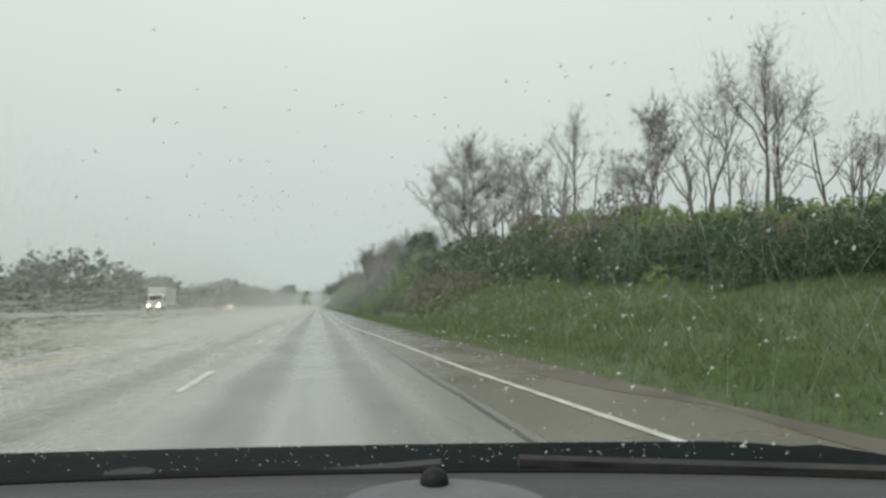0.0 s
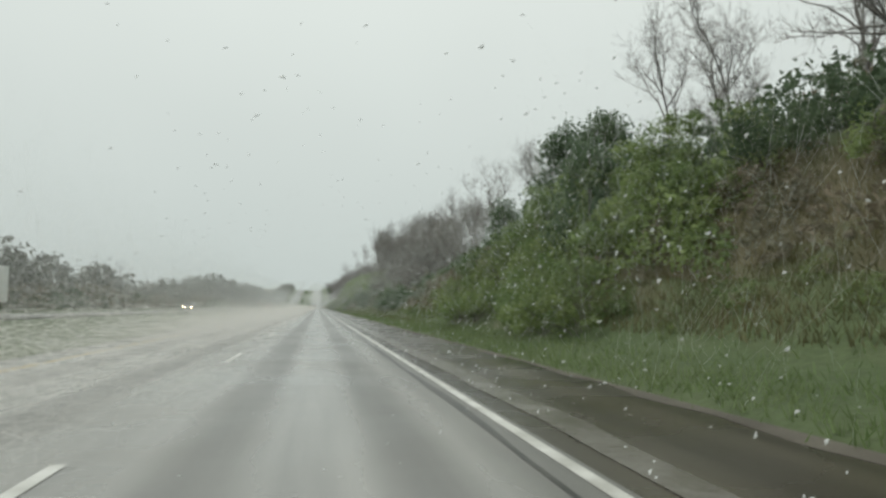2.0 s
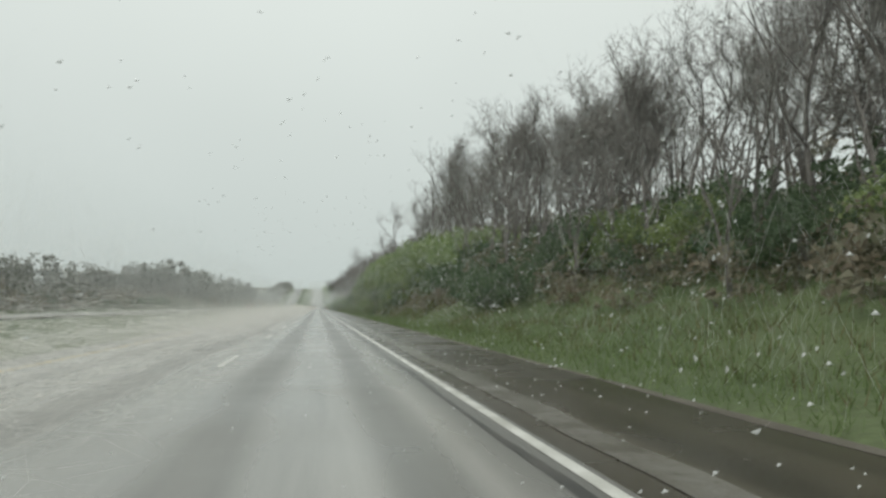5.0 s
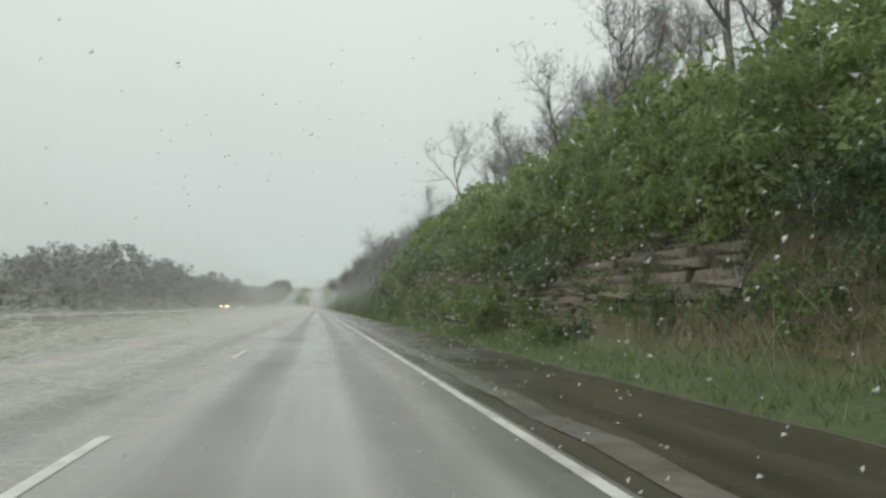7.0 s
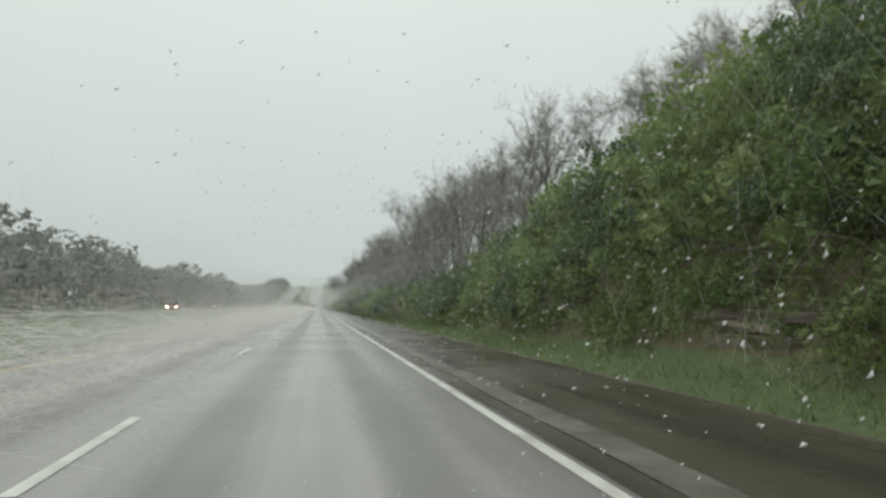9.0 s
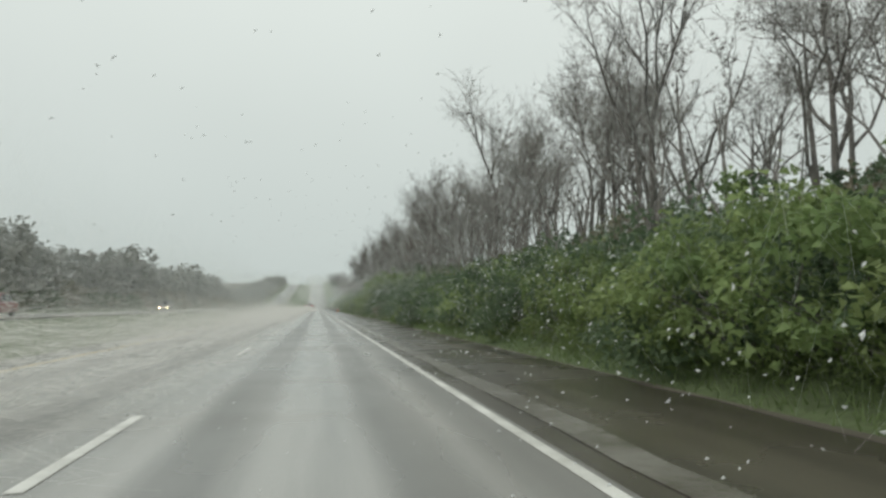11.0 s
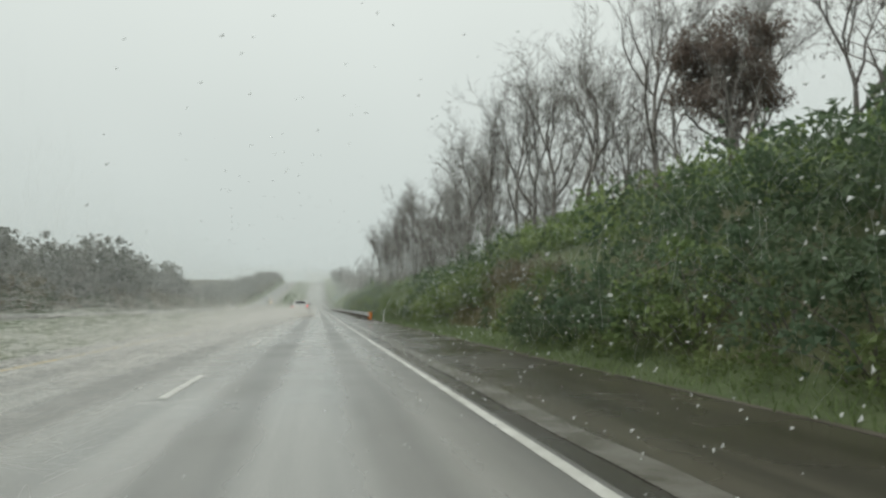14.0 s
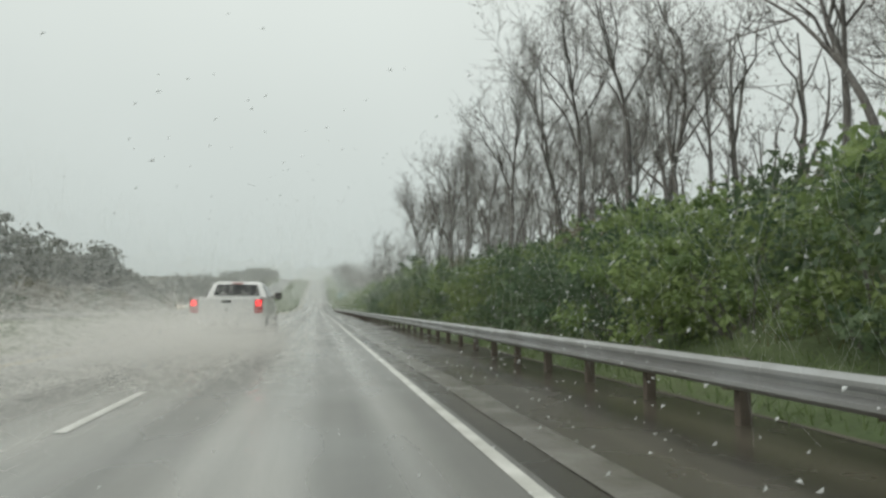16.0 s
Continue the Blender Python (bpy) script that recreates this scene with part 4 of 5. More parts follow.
def tufts(name, places, high, material, label):
    """Grass: a few blades at each place."""
    rng = np.random.default_rng(len(places))
    p = np.repeat(np.array(places), 3, axis=0)
    n = len(p)
    p[:, :2] += rng.normal(0, 0.15, (n, 2))
    a = rng.uniform(0, 2 * math.pi, n)
    w = np.stack([np.cos(a), np.sin(a), 0 * a], 1) * 0.014
    tip = p + np.stack([rng.normal(0, 0.5, n), rng.normal(0, 0.5, n), np.ones(n)], 1) * (high * rng.uniform(0.5, 1.3, n))[:, None]
    p[:, 2] -= 0.02
    v = np.stack([p - w, p + w, tip], 1).reshape(-1, 3)
    return tagged(sheet(name, v, np.arange(3 * n).reshape(-1, 3), material), label, "grass", kind="stuff")


green, dry = [], []
for i in range(7000):
    y, x = rnd.uniform(184, 214), rnd.uniform(6.2, 8.8)
    (green if rnd.random() < 0.5 else dry).append((x, y, ground_z(x, y)))
for i in range(22000):
    y, x = rnd.uniform(2, 50), rnd.uniform(5.4, 13.0)
    (green if rnd.random() < 0.94 else dry).append((x, y, ground_z(x, y)))
for i in range(9000):
    y, x = rnd.uniform(96, 175), rnd.uniform(5.5, 12.5)
    (green if rnd.random() < 0.6 else dry).append((x, y, ground_z(x, y)))
for i in range(30000):
    y = rnd.uniform(0, 500)
    e = float(shoulder_x(y))
    x = e + 0.1 + abs(rnd.gauss(0, 1)) * 1.6
    (green if x < bank(y)[0] + 0.8 or rnd.random() < 0.45 else dry).append((x, y, ground_z(x, y)))
for i in range(9000):
    y, x = rnd.uniform(0, 520), -6.85 - abs(rnd.gauss(0, 1)) * 3.0
    if x > -17:
        green.append((x, y, ground_z(x, y)))
for i in range(2600):
    y, x = rnd.uniform(435, 447), rnd.uniform(6.4, 8.6)
    dry.append((x, y, ground_z(x, y)))
for i in range(22000):
    y = rnd.choice((rnd.uniform(40, 78), rnd.uniform(40, 78), rnd.uniform(104, 126), rnd.uniform(186, 206)))
    x = rnd.uniform(7.5, 13)
    dry.append((x, y, ground_z(x, y)))
tufts("grass", green, 0.16, BLADE, "wet green roadside grass blades")
tufts("straw_grass", dry, 0.24, BLADE_DRY, "straw-coloured dead grass on the bank")


# ---- rock cut ----
def stone_mesh(seed):
    """One flat-bedded block with chipped edges; its face looks to -x."""
    rng = random.Random(seed)
    bm = boxed(-0.5, 0.5, -0.5, 0.5, -0.5, 0.5, bevel=0.07, segments=1)
    for v in bm.verts:
        v.co += Vector((rng.uniform(-0.06, 0.06), rng.uniform(-0.06, 0.06), rng.uniform(-0.07, 0.07)))
    me = bpy.data.meshes.new("stone")
    bm.to_mesh(me)
    bm.free()
    me.materials.append(ROCK)
    return me


STONES = [stone_mesh(50 + i) for i in range(7)]


def foot_of(y, z):
    """Where the bank reaches the height z."""
    return min(np.arange(6.3, 11.0, 0.06), key=lambda x: abs(ground_z(x, y, False) - z))


def rock_face(y0, y1, z0, z1, thick, wide, share, sink, label):
    """Beds of stone that crop out of the bank between two heights."""
    e = tagged(empty("rock_face", 7, y0, 0), label, "rock face", kind="structure")
    rng = random.Random(int(y0))
    z = z0
    while z < z1:
        h = rng.uniform(*thick)
        y = y0 + rng.uniform(0, 1.5)
        while y < y1:
            w = rng.uniform(*wide)
            if rng.random() < share:
                s = new("stone", rng.choice(STONES))
                s.parent = e
                x = foot_of(y + w / 2, z + h * 0.5) + sink + rng.uniform(-0.025, 0.025)
                s.matrix_basis = Matrix.Translation((x - 7, y + w / 2 - y0, z + h / 2)) @ Euler((0, rng.uniform(-0.03, 0.03), rng.uniform(-0.05, 0.05))).to_matrix().to_4x4() @ Matrix.Diagonal((rng.uniform(0.9, 1.2), w, h, 1))
            y += w + rng.uniform(0, 0.12)
        z += h + rng.uniform(-0.01, 0.015)


rock_face(47.5, 57, 0.85, 1.6, (0.09, 0.19), (0.8, 2.4), 0.92, 0.57, "low grey limestone ledge in the grassy bank")
rock_face(246, 272, 0.5, 2.5, (0.12, 0.24), (1.0, 3.2), 0.5, 0.40, "weathered brown limestone ledges under the bushes")
rock_face(236, 254, 2.5, 3.5, (0.12, 0.26), (0.6, 2.4), 0.8, 0.40, "upper brown limestone beds below the bushes")
rock_face(210.5, 217, 1.3, 2.7, (0.12, 0.26), (0.6, 2.2), 0.9, 0.40, "grey limestone beds above the earth slope")
rock_face(217, 246, 0.5, 2.5, (0.10, 0.24), (0.6, 2.8), 0.86, 0.40, "bedded brown limestone wall of the road cut")


# ---- vehicles ----
def ring_xz(y, half, z0, z1, round_top, round_low, crown=0.0):
    """A rounded cross-section of a car body in the plane y."""
    pts = []
    for cx, cz, r, a0 in ((half, z1, round_top, 0), (-half, z1, round_top, 90), (-half, z0, round_low, 180), (half, z0, round_low, 270)):
        ox, oz = cx - math.copysign(r, cx), cz - (r if cz == z1 else -r)
        for k in range(4):
            a = radians(a0 + k * 30)
            pts.append((ox + r * math.cos(a), y, oz + r * math.sin(a)))
    if crown:
        pts = [(x, yy, z + (crown * (1 - (x / half) ** 2) if z > (z0 + z1) / 2 else 0)) for x, yy, z in pts]
    return pts


def wheel(name, thing, x, y, r, wide):
    """A wheel with tyre and rim, its axle along x."""
    side = math.copysign(1, x)
    prof = [(r * 0.62, -wide / 2), (r * 0.93, -wide / 2), (r, -wide * 0.36), (r, wide * 0.36), (r * 0.93, wide / 2), (r * 0.62, wide / 2)]
    rings = [[(x + w, y + rr * math.cos(a), r + rr * math.sin(a)) for a in np.linspace(0, 2 * math.pi, 25)[:-1]] for rr, w in prof]
    hub = empty(name, 0, 0, 0)
    hub.parent = thing
    part("tyre", loft(rings + [rings[0]], caps=False), RUBBER, hub)
    bm = rodded((x - side * wide * 0.35, y, r), (x + side * wide * 0.30, y, r), r * 0.63, sides=20)
    for k in range(5):
        a = k * 2 * math.pi / 5
        rod(bm, (x + side * wide * 0.36, y, r), (x + side * wide * 0.32, y + r * 0.55 * math.cos(a), r + r * 0.55 * math.sin(a)), r * 0.12, r * 0.08, 6)
    part("rim", bm, STEEL, hub)


def pane(corners, thick=0.012):
    """A flat pane through four corners, with thickness."""
    bm = bmesh.new()
    f = bm.faces.new([bm.verts.new(c) for c in corners])
    bm.normal_update()
    made = bmesh.ops.extrude_face_region(bm, geom=[f])["geom"]
    bmesh.ops.translate(bm, vec=f.normal * -thick, verts=[g for g in made if isinstance(g, bmesh.types.BMVert)])
    bmesh.ops.recalc_face_normals(bm, faces=bm.faces)
    return bm


def pickup(x, y, turn=0.0):
    t = tagged(empty("pickup_truck", x, y, float(road_z(y)), turn), "white crew pickup truck on wet asphalt, brake lamps lit", "pickup truck")
    # bed and lower body, tail at y = 0
    rings = [ring_xz(yy, h, z0, z1, 0.07, 0.10, c) for yy, h, z0, z1, c in
             [(0.10, 0.96, 0.70, 1.40, 0), (0.16, 0.995, 0.62, 1.415, 0), (1.0, 1.005, 0.58, 1.42, 0), (2.2, 1.0, 0.52, 1.42, 0), (4.1, 1.0, 0.52, 1.40, 0.0),
              (4.3, 1.0, 0.52, 1.33, 0.05), (5.3, 0.98, 0.55, 1.26, 0.05), (5.68, 0.92, 0.55, 1.18, 0.03), (5.75, 0.84, 0.58, 1.05, 0)]]
    part("body", loft(rings), WHITE_PAINT, t)
    part("bed_rail", boxed(-0.99, -0.90, 0.13, 2.12, 1.405, 1.44, bevel=0.012), PLASTIC, t)
    part("bed_rail", boxed(0.90, 0.99, 0.13, 2.12, 1.405, 1.44, bevel=0.012), PLASTIC, t)
    gate = part("tailgate", boxed(-0.74, 0.74, 0.06, 0.13, 0.84, 1.43, bevel=0.02), WHITE_PAINT, t)
    part("gate_lip", boxed(-0.70, 0.70, 0.045, 0.075, 1.355, 1.385, bevel=0.008), WHITE_PAINT, gate)
    part("gate_handle", boxed(-0.13, 0.13, 0.035, 0.075, 1.285, 1.345, bevel=0.015), PLASTIC, gate, "black tailgate handle")
    part("emblem", rodded((0, 0.045, 1.09), (0, 0.075, 1.09), 0.055, sides=6), CHROME, gate, "small plain dark badge")
    bumper = part("rear_bumper", loft([ring_xz(yy, h, 0.56, 0.80, 0.04, 0.05) for yy, h in ((-0.06, 0.90), (-0.02, 0.97), (0.16, 0.99))]), WHITE_PAINT, t)
    part("number_plate", boxed(-0.17, 0.17, -0.075, -0.06, 0.61, 0.76, bevel=0.004), SIGN_WHITE, bumper, "pale plate with plain bars")
    for sx in (-1, 1):
        part("step_pad", boxed(sx * 0.30 - 0.07, sx * 0.30 + 0.07, -0.072, -0.055, 0.62, 0.75, bevel=0.01), PLASTIC, bumper)
    for k in range(2):
        part("plate_bar", boxed(-0.12, 0.12, -0.079, -0.075, 0.64 + 0.055 * k, 0.665 + 0.055 * k), SIGN_BLACK, bumper)
    for sx in (-1, 1):
        a, b = sorted((sx * 0.765, sx * 1.0))
        lamp = part("tail_lamp", boxed(a, b, 0.075, 0.26, 0.98, 1.385, bevel=0.03), TAIL_DIM, t, "tall red tail lamp")
        part("lit_lens", boxed(sx * 0.88 - 0.06, sx * 0.88 + 0.06, 0.060, 0.085, 1.20, 1.34, bevel=0.02), TAIL, lamp, "glowing red brake lens")
    # cab
    low = [(-0.93, 2.12, 1.40), (0.93, 2.12, 1.40), (0.93, 4.45, 1.38), (-0.93, 4.45, 1.38)]
    mid = [(-0.91, 2.16, 1.50), (0.91, 2.16, 1.50), (0.91, 4.30, 1.48), (-0.91, 4.30, 1.48)]
    top = [(-0.74, 2.34, 1.90), (0.74, 2.34, 1.90), (0.74, 3.62, 1.91), (-0.74, 3.62, 1.91)]
    cap = [(-0.64, 2.46, 1.965), (0.64, 2.46, 1.965), (0.64, 3.45, 1.97), (-0.64, 3.45, 1.97)]
    bm = loft([low, mid, top, cap])
    bmesh.ops.bevel(bm, geom=[e for e in bm.edges], offset=0.035, segments=2, affect="EDGES")
    cab = part("cab", bm, WHITE_PAINT, t)
    part("rear_window", pane([(-0.70, 2.145, 1.52), (0.70, 2.145, 1.52), (0.60, 2.300, 1.86), (-0.60, 2.300, 1.86)], 0.02), GLASS, cab)
    part("windscreen", pane([(0.80, 4.33, 1.45), (-0.80, 4.33, 1.45), (-0.66, 3.68, 1.88), (0.66, 3.68, 1.88)], 0.02), GLASS, cab)
    for sx in (-1, 1):
        for y0, y1 in ((2.42, 3.10), (3.22, 3.95)):
            q = [(sx * 0.925, y0 - 0.06, 1.50), (sx * 0.925, y1, 1.50), (sx * 0.775, min(y1, 3.58), 1.85), (sx * 0.775, y0, 1.85)]
            part("side_window", pane(q if sx > 0 else q[::-1], 0.015), GLASS, cab)
        mir = part("wing_mirror", boxed(*sorted((sx * 1.02, sx * 1.24)), 3.98, 4.10, 1.42, 1.66, bevel=0.03), PLASTIC, t, "black wing mirror")
        part("mirror_arm", boxed(*sorted((sx * 0.90, sx * 1.04)), 4.0, 4.08, 1.45, 1.52, bevel=0.015), PLASTIC, mir)
        for y0 in (2.55, 3.55):
            part("door_handle", boxed(*sorted((sx * 0.998, sx * 1.03)), y0, y0 + 0.2, 1.20, 1.24, bevel=0.01), WHITE_PAINT, t)
        for y0 in (2.20, 3.18, 4.20):
            part("door_gap", boxed(*sorted((sx * 0.990, sx * 1.004)), y0, y0 + 0.012, 0.66, 1.39), PLASTIC, t)
        part("headlamp", boxed(*sorted((sx * 0.60, sx * 0.90)), 5.60, 5.74, 0.92, 1.12, bevel=0.04), CHROME, t)
        for wy in (1.22, 4.78):
            # solid black disc stands in for the shade inside the wheel well
            arch = rodded((sx * 0.96, wy, 0.42), (sx * 1.012, wy, 0.42), 0.50, sides=28)
            part("wheel_arch", arch, PLASTIC, t, "black disc in place of the open, shaded wheel well")
            wheel("wheel", t, sx * 0.90, wy, 0.40, 0.27)
    part("third_brake_lamp", boxed(-0.16, 0.16, 2.30, 2.36, 1.895, 1.925, bevel=0.008), TAIL_DIM, cab)
    part("undertray", boxed(-0.80, 0.80, 0.35, 5.4, 0.36, 0.62, bevel=0.03), PLASTIC, t)
    part("axle", rodded((-0.85, 1.22, 0.38), (0.85, 1.22, 0.38), 0.07), PLASTIC, t)
    part("tow_hitch", boxed(-0.05, 0.05, -0.10, 0.3, 0.46, 0.55, bevel=0.01), PLASTIC, t)
    part("exhaust_pipe", rodded((0.55, 0.05, 0.45), (0.55, 0.9, 0.45), 0.04), STEEL, t)
    part("grille", boxed(-0.58, 0.58, 5.70, 5.765, 0.78, 1.08, bevel=0.02), PLASTIC, t)
    return t


def oncoming_car(x, y, paint, label, tall=0.0):
    """A car that drives towards -y on the far carriageway, headlamps lit."""
    t = tagged(empty("car", x, y, float(road_z(y)) + 0.46), label, "car", group="oncoming cars")
    rings = [ring_xz(yy, h, 0.28, z1, 0.12, 0.10, 0.03) for yy, h, z1 in
             [(-2.25, 0.70, 0.62), (-2.15, 0.84, 0.74), (-1.2, 0.89, 0.88 + tall * 0.3), (-0.7, 0.90, 0.94 + tall * 0.3), (1.6, 0.90, 0.98 + tall * 0.3), (2.15, 0.86, 0.95 + tall * 0.3), (2.28, 0.74, 0.72)]]
    part("body", loft(rings), paint, t)
    z0, z1 = 0.92 + tall * 0.3, 1.44 + tall
    bm = loft([[(-0.82, -0.95, z0), (0.82, -0.95, z0), (0.80, 1.75, z0), (-0.80, 1.75, z0)],
               [(-0.62, -0.15, z1 - 0.04), (0.62, -0.15, z1 - 0.04), (0.60, 1.15, z1 - 0.04), (-0.60, 1.15, z1 - 0.04)],
               [(-0.5, 0.0, z1), (0.5, 0.0, z1), (0.5, 1.0, z1), (-0.5, 1.0, z1)]])
    bmesh.ops.bevel(bm, geom=list(bm.edges), offset=0.04, segments=2, affect="EDGES")
    cab = part("cabin", bm, paint, t)
    part("windscreen", pane([(-0.72, -0.94, z0 + 0.06), (0.72, -0.94, z0 + 0.06), (0.57, -0.24, z1 - 0.08), (-0.57, -0.24, z1 - 0.08)], 0.02), GLASS, cab)
    for sx in (-1, 1):
        q = [(sx * 0.825, -0.65, z0 + 0.06), (sx * 0.81, 1.5, z0 + 0.06), (sx * 0.65, 1.1, z1 - 0.09), (sx * 0.65, -0.12, z1 - 0.09)]
        part("side_window", pane(q if sx > 0 else q[::-1], 0.015), GLASS, cab)
        part("headlamp", boxed(*sorted((sx * 0.50, sx * 0.78)), -2.24, -2.08, 0.58, 0.72, bevel=0.03), HEAD, t, "glowing warm headlamp")
        for wy in (-1.35, 1.35):
            wheel("wheel", t, sx * 0.80, wy, 0.32, 0.21)
    part("grille", boxed(-0.42, 0.42, -2.29, -2.20, 0.40, 0.60, bevel=0.02), PLASTIC, t)
    return t


def box_truck(x, y):
    t = tagged(empty("box_truck", x, y, float(road_z(y)) + 0.46), "white box truck on the opposite carriageway, headlamps lit", "box truck")
    box_body = part("cargo_box", boxed(-1.22, 1.22, 0.0, 6.6, 1.0, 3.5, bevel=0.05), SIGN_WHITE, t)
    for k in range(8):
        for sx in (-1, 1):
            part("side_rib", boxed(*sorted((sx * 1.21, sx * 1.235)), 0.35 + 0.82 * k, 0.40 + 0.82 * k, 1.1, 3.4), SIGN_WHITE, box_body)
    bm = loft([ring_xz(yy, h, 0.55, z1, 0.15, 0.1) for yy, h, z1 in [(-2.0, 0.85, 1.25), (-1.9, 0.98, 1.45), (-1.1, 1.02, 1.55), (-0.7, 1.0, 2.35), (-0.1, 1.0, 2.45)]])
    cab = part("cab", bm, WHITE_PAINT, t)
    part("windscreen", pane([(-0.85, -1.14, 1.60), (0.85, -1.14, 1.60), (0.82, -0.76, 2.26), (-0.82, -0.76, 2.26)], 0.02), GLASS, cab)
    part("chassis", boxed(-0.5, 0.5, -1.6, 6.4, 0.62, 1.0, bevel=0.02), PLASTIC, t)
    for sx in (-1, 1):
        part("headlamp", boxed(*sorted((sx * 0.55, sx * 0.82)), -2.06, -1.92, 0.78, 0.98, bevel=0.03), HEAD, t, "glowing warm headlamp")
        part("wing_mirror", boxed(*sorted((sx * 1.06, sx * 1.26)), -1.0, -0.9, 1.6, 2.1, bevel=0.02), PLASTIC, t)
        for wy in (-1.0, 4.9):
            wheel("wheel", t, sx * 0.95, wy, 0.42, 0.28)
    return t


pickup(-2.07, 498.3, -1.0)
box_truck(-22.4, 101)
for x, y, paint, label, tall in [(-22.4, 182, GREY_PAINT, "grey saloon car with lit headlamps on the far carriageway", 0.0),
                                 (-22.4, 374, RED_PAINT, "dark red sport utility car with lit headlamps", 0.25),
                                 (-25.9, 446, GREY_PAINT, "grey sport utility car with lit headlamps", 0.25),
                                 (-22.4, 602, WHITE_PAINT, "white saloon car with lit headlamps", 0.0),
                                 (-22.4, 742, DARK_PAINT, "black saloon car with lit headlamps far up the hill", 0.0),
                                 (-25.9, 805, WHITE_PAINT, "white car with lit headlamps far up the hill", 0.2),
                                 (-22.4, 935, GREY_PAINT, "grey car with lit headlamps near the crest", 0.0)]:
    oncoming_car(x, y, paint, label, tall)


# ---- roadside furniture ----
def guardrail(x, y0, y1):
    g = tagged(empty("guardrail", x, y0, 0), "galvanised W-beam guardrail on posts beside the shoulder", "guardrail")
    prof = [(0.0, 0.37), (-0.030, 0.385), (-0.082, 0.42), (-0.082, 0.46), (-0.012, 0.50), (-0.012, 0.54), (-0.082, 0.585), (-0.082, 0.625), (-0.030, 0.655), (0.0, 0.67)]
    back = [(a + 0.006, b) for a, b in prof[::-1]]
    n = int((y1 - y0) / 3.81)
    for i in range(n):
        a, b = 3.81 * i, 3.81 * (i + 1) + 0.12
        off = 0.004 * (i % 2)
        za, zb = float(road_z(y0 + a)), float(road_z(y0 + b))
        part("beam", loft([[(p + off, a, q + za) for p, q in prof + back], [(p + off, b, q + zb) for p, q in prof + back]]), STEEL, g)
    m = boxed(0.03, 0.16, -0.05, 0.05, -0.35, 0.66, bevel=0.008)
    post = part("post", m, POST_WOOD, g)
    post.location = (0.10, 0.9, 0)
    block = part("spacer_block", boxed(0.0, 0.13, -0.05, 0.05, 0.35, 0.67, bevel=0.008), POST_WOOD, g)
    block.location = (0.0, 0.9, 0)
    for i in range(1, 2 * n):
        for src in (post, block):
            c = new(src.name.split(".")[0], src.data)
            c.parent = g
            c.location = (src.location[0], 0.9 + 1.905 * i, float(road_z(y0 + 0.9 + 1.905 * i)))
    end = part("end_terminal", boxed(-0.13, 0.11, -0.335, -0.02, 0.26, 0.70, bevel=0.03), STEEL, g, "steel impact head")
    part("marker_panel", boxed(-0.14, 0.12, -0.36, -0.335, 0.08, 0.72, bevel=0.008), ORANGE, end, "bright orange marker panel")
    part("end_post", boxed(-0.03, 0.06, -0.25, -0.12, -0.3, 0.5, bevel=0.01), POST_WOOD, g)
    return g


guardrail(4.45, 472.35, 648)


def delineator(x, y):
    d = tagged(empty("delineator_post", x, y, ground_z(x, y)), "slim pale roadside delineator post in the verge", "marker post")
    part("post", boxed(-0.045, 0.045, -0.012, 0.012, -0.15, 1.02, bevel=0.008), SIGN_WHITE, d)
    part("reflector", boxed(-0.035, 0.035, -0.018, -0.012, 0.80, 0.98, bevel=0.004), STEEL, d)
    return d


delineator(4.95, 465.6)


def road_sign(x, y):
    """A white rectangular sign with grey bars for unreadable lettering."""
    z = ground_z(x, y)
    s = tagged(empty("road_sign", x, y, z, -4), "white rectangular road sign on a steel post in the bushes", "road sign")
    part("post", boxed(-0.035, 0.035, 0.0, 0.045, -0.4, 3.05 - z, bevel=0.006), STEEL, s)
    p = part("panel", boxed(-0.43, 0.43, -0.022, -0.004, 1.92 - z, 3.13 - z, bevel=0.006), SIGN_WHITE, s)
    for x0, x1, z0, z1 in [(-0.34, 0.34, 2.94, 3.02), (-0.30, 0.30, 2.78, 2.86), (-0.34, 0.34, 2.62, 2.68), (-0.26, -0.05, 2.12, 2.44), (0.05, 0.30, 2.12, 2.44)]:
        part("legend_bar", boxed(x0, x1, -0.026, -0.022, z0 - z, z1 - z), SIGN_GREY, p)
    return s


def guide_sign(x, y):
    z = ground_z(x, y)
    s = tagged(empty("guide_sign", x, y, z), "large green guide sign on two posts far along the verge", "road sign")
    p = part("panel", boxed(-2.1, 2.1, -0.05, 0.0, 1.9, 4.3, bevel=0.02), SIGN_GREEN, s)
    for x0, x1, z0, z1 in [(-1.7, 1.2, 3.5, 3.85), (-1.7, 1.6, 2.9, 3.2), (-1.7, 0.6, 2.3, 2.6)]:
        part("legend_bar", boxed(x0, x1, -0.056, -0.05, z0, z1), SIGN_WHITE, p)
    for px in (-1.3, 1.3):
        part("post", boxed(px - 0.08, px + 0.08, 0.0, 0.16, -0.6, 4.1, bevel=0.01), STEEL, s)
    return s


road_sign(7.25, 400.3)
guide_sign(9.0, 700)


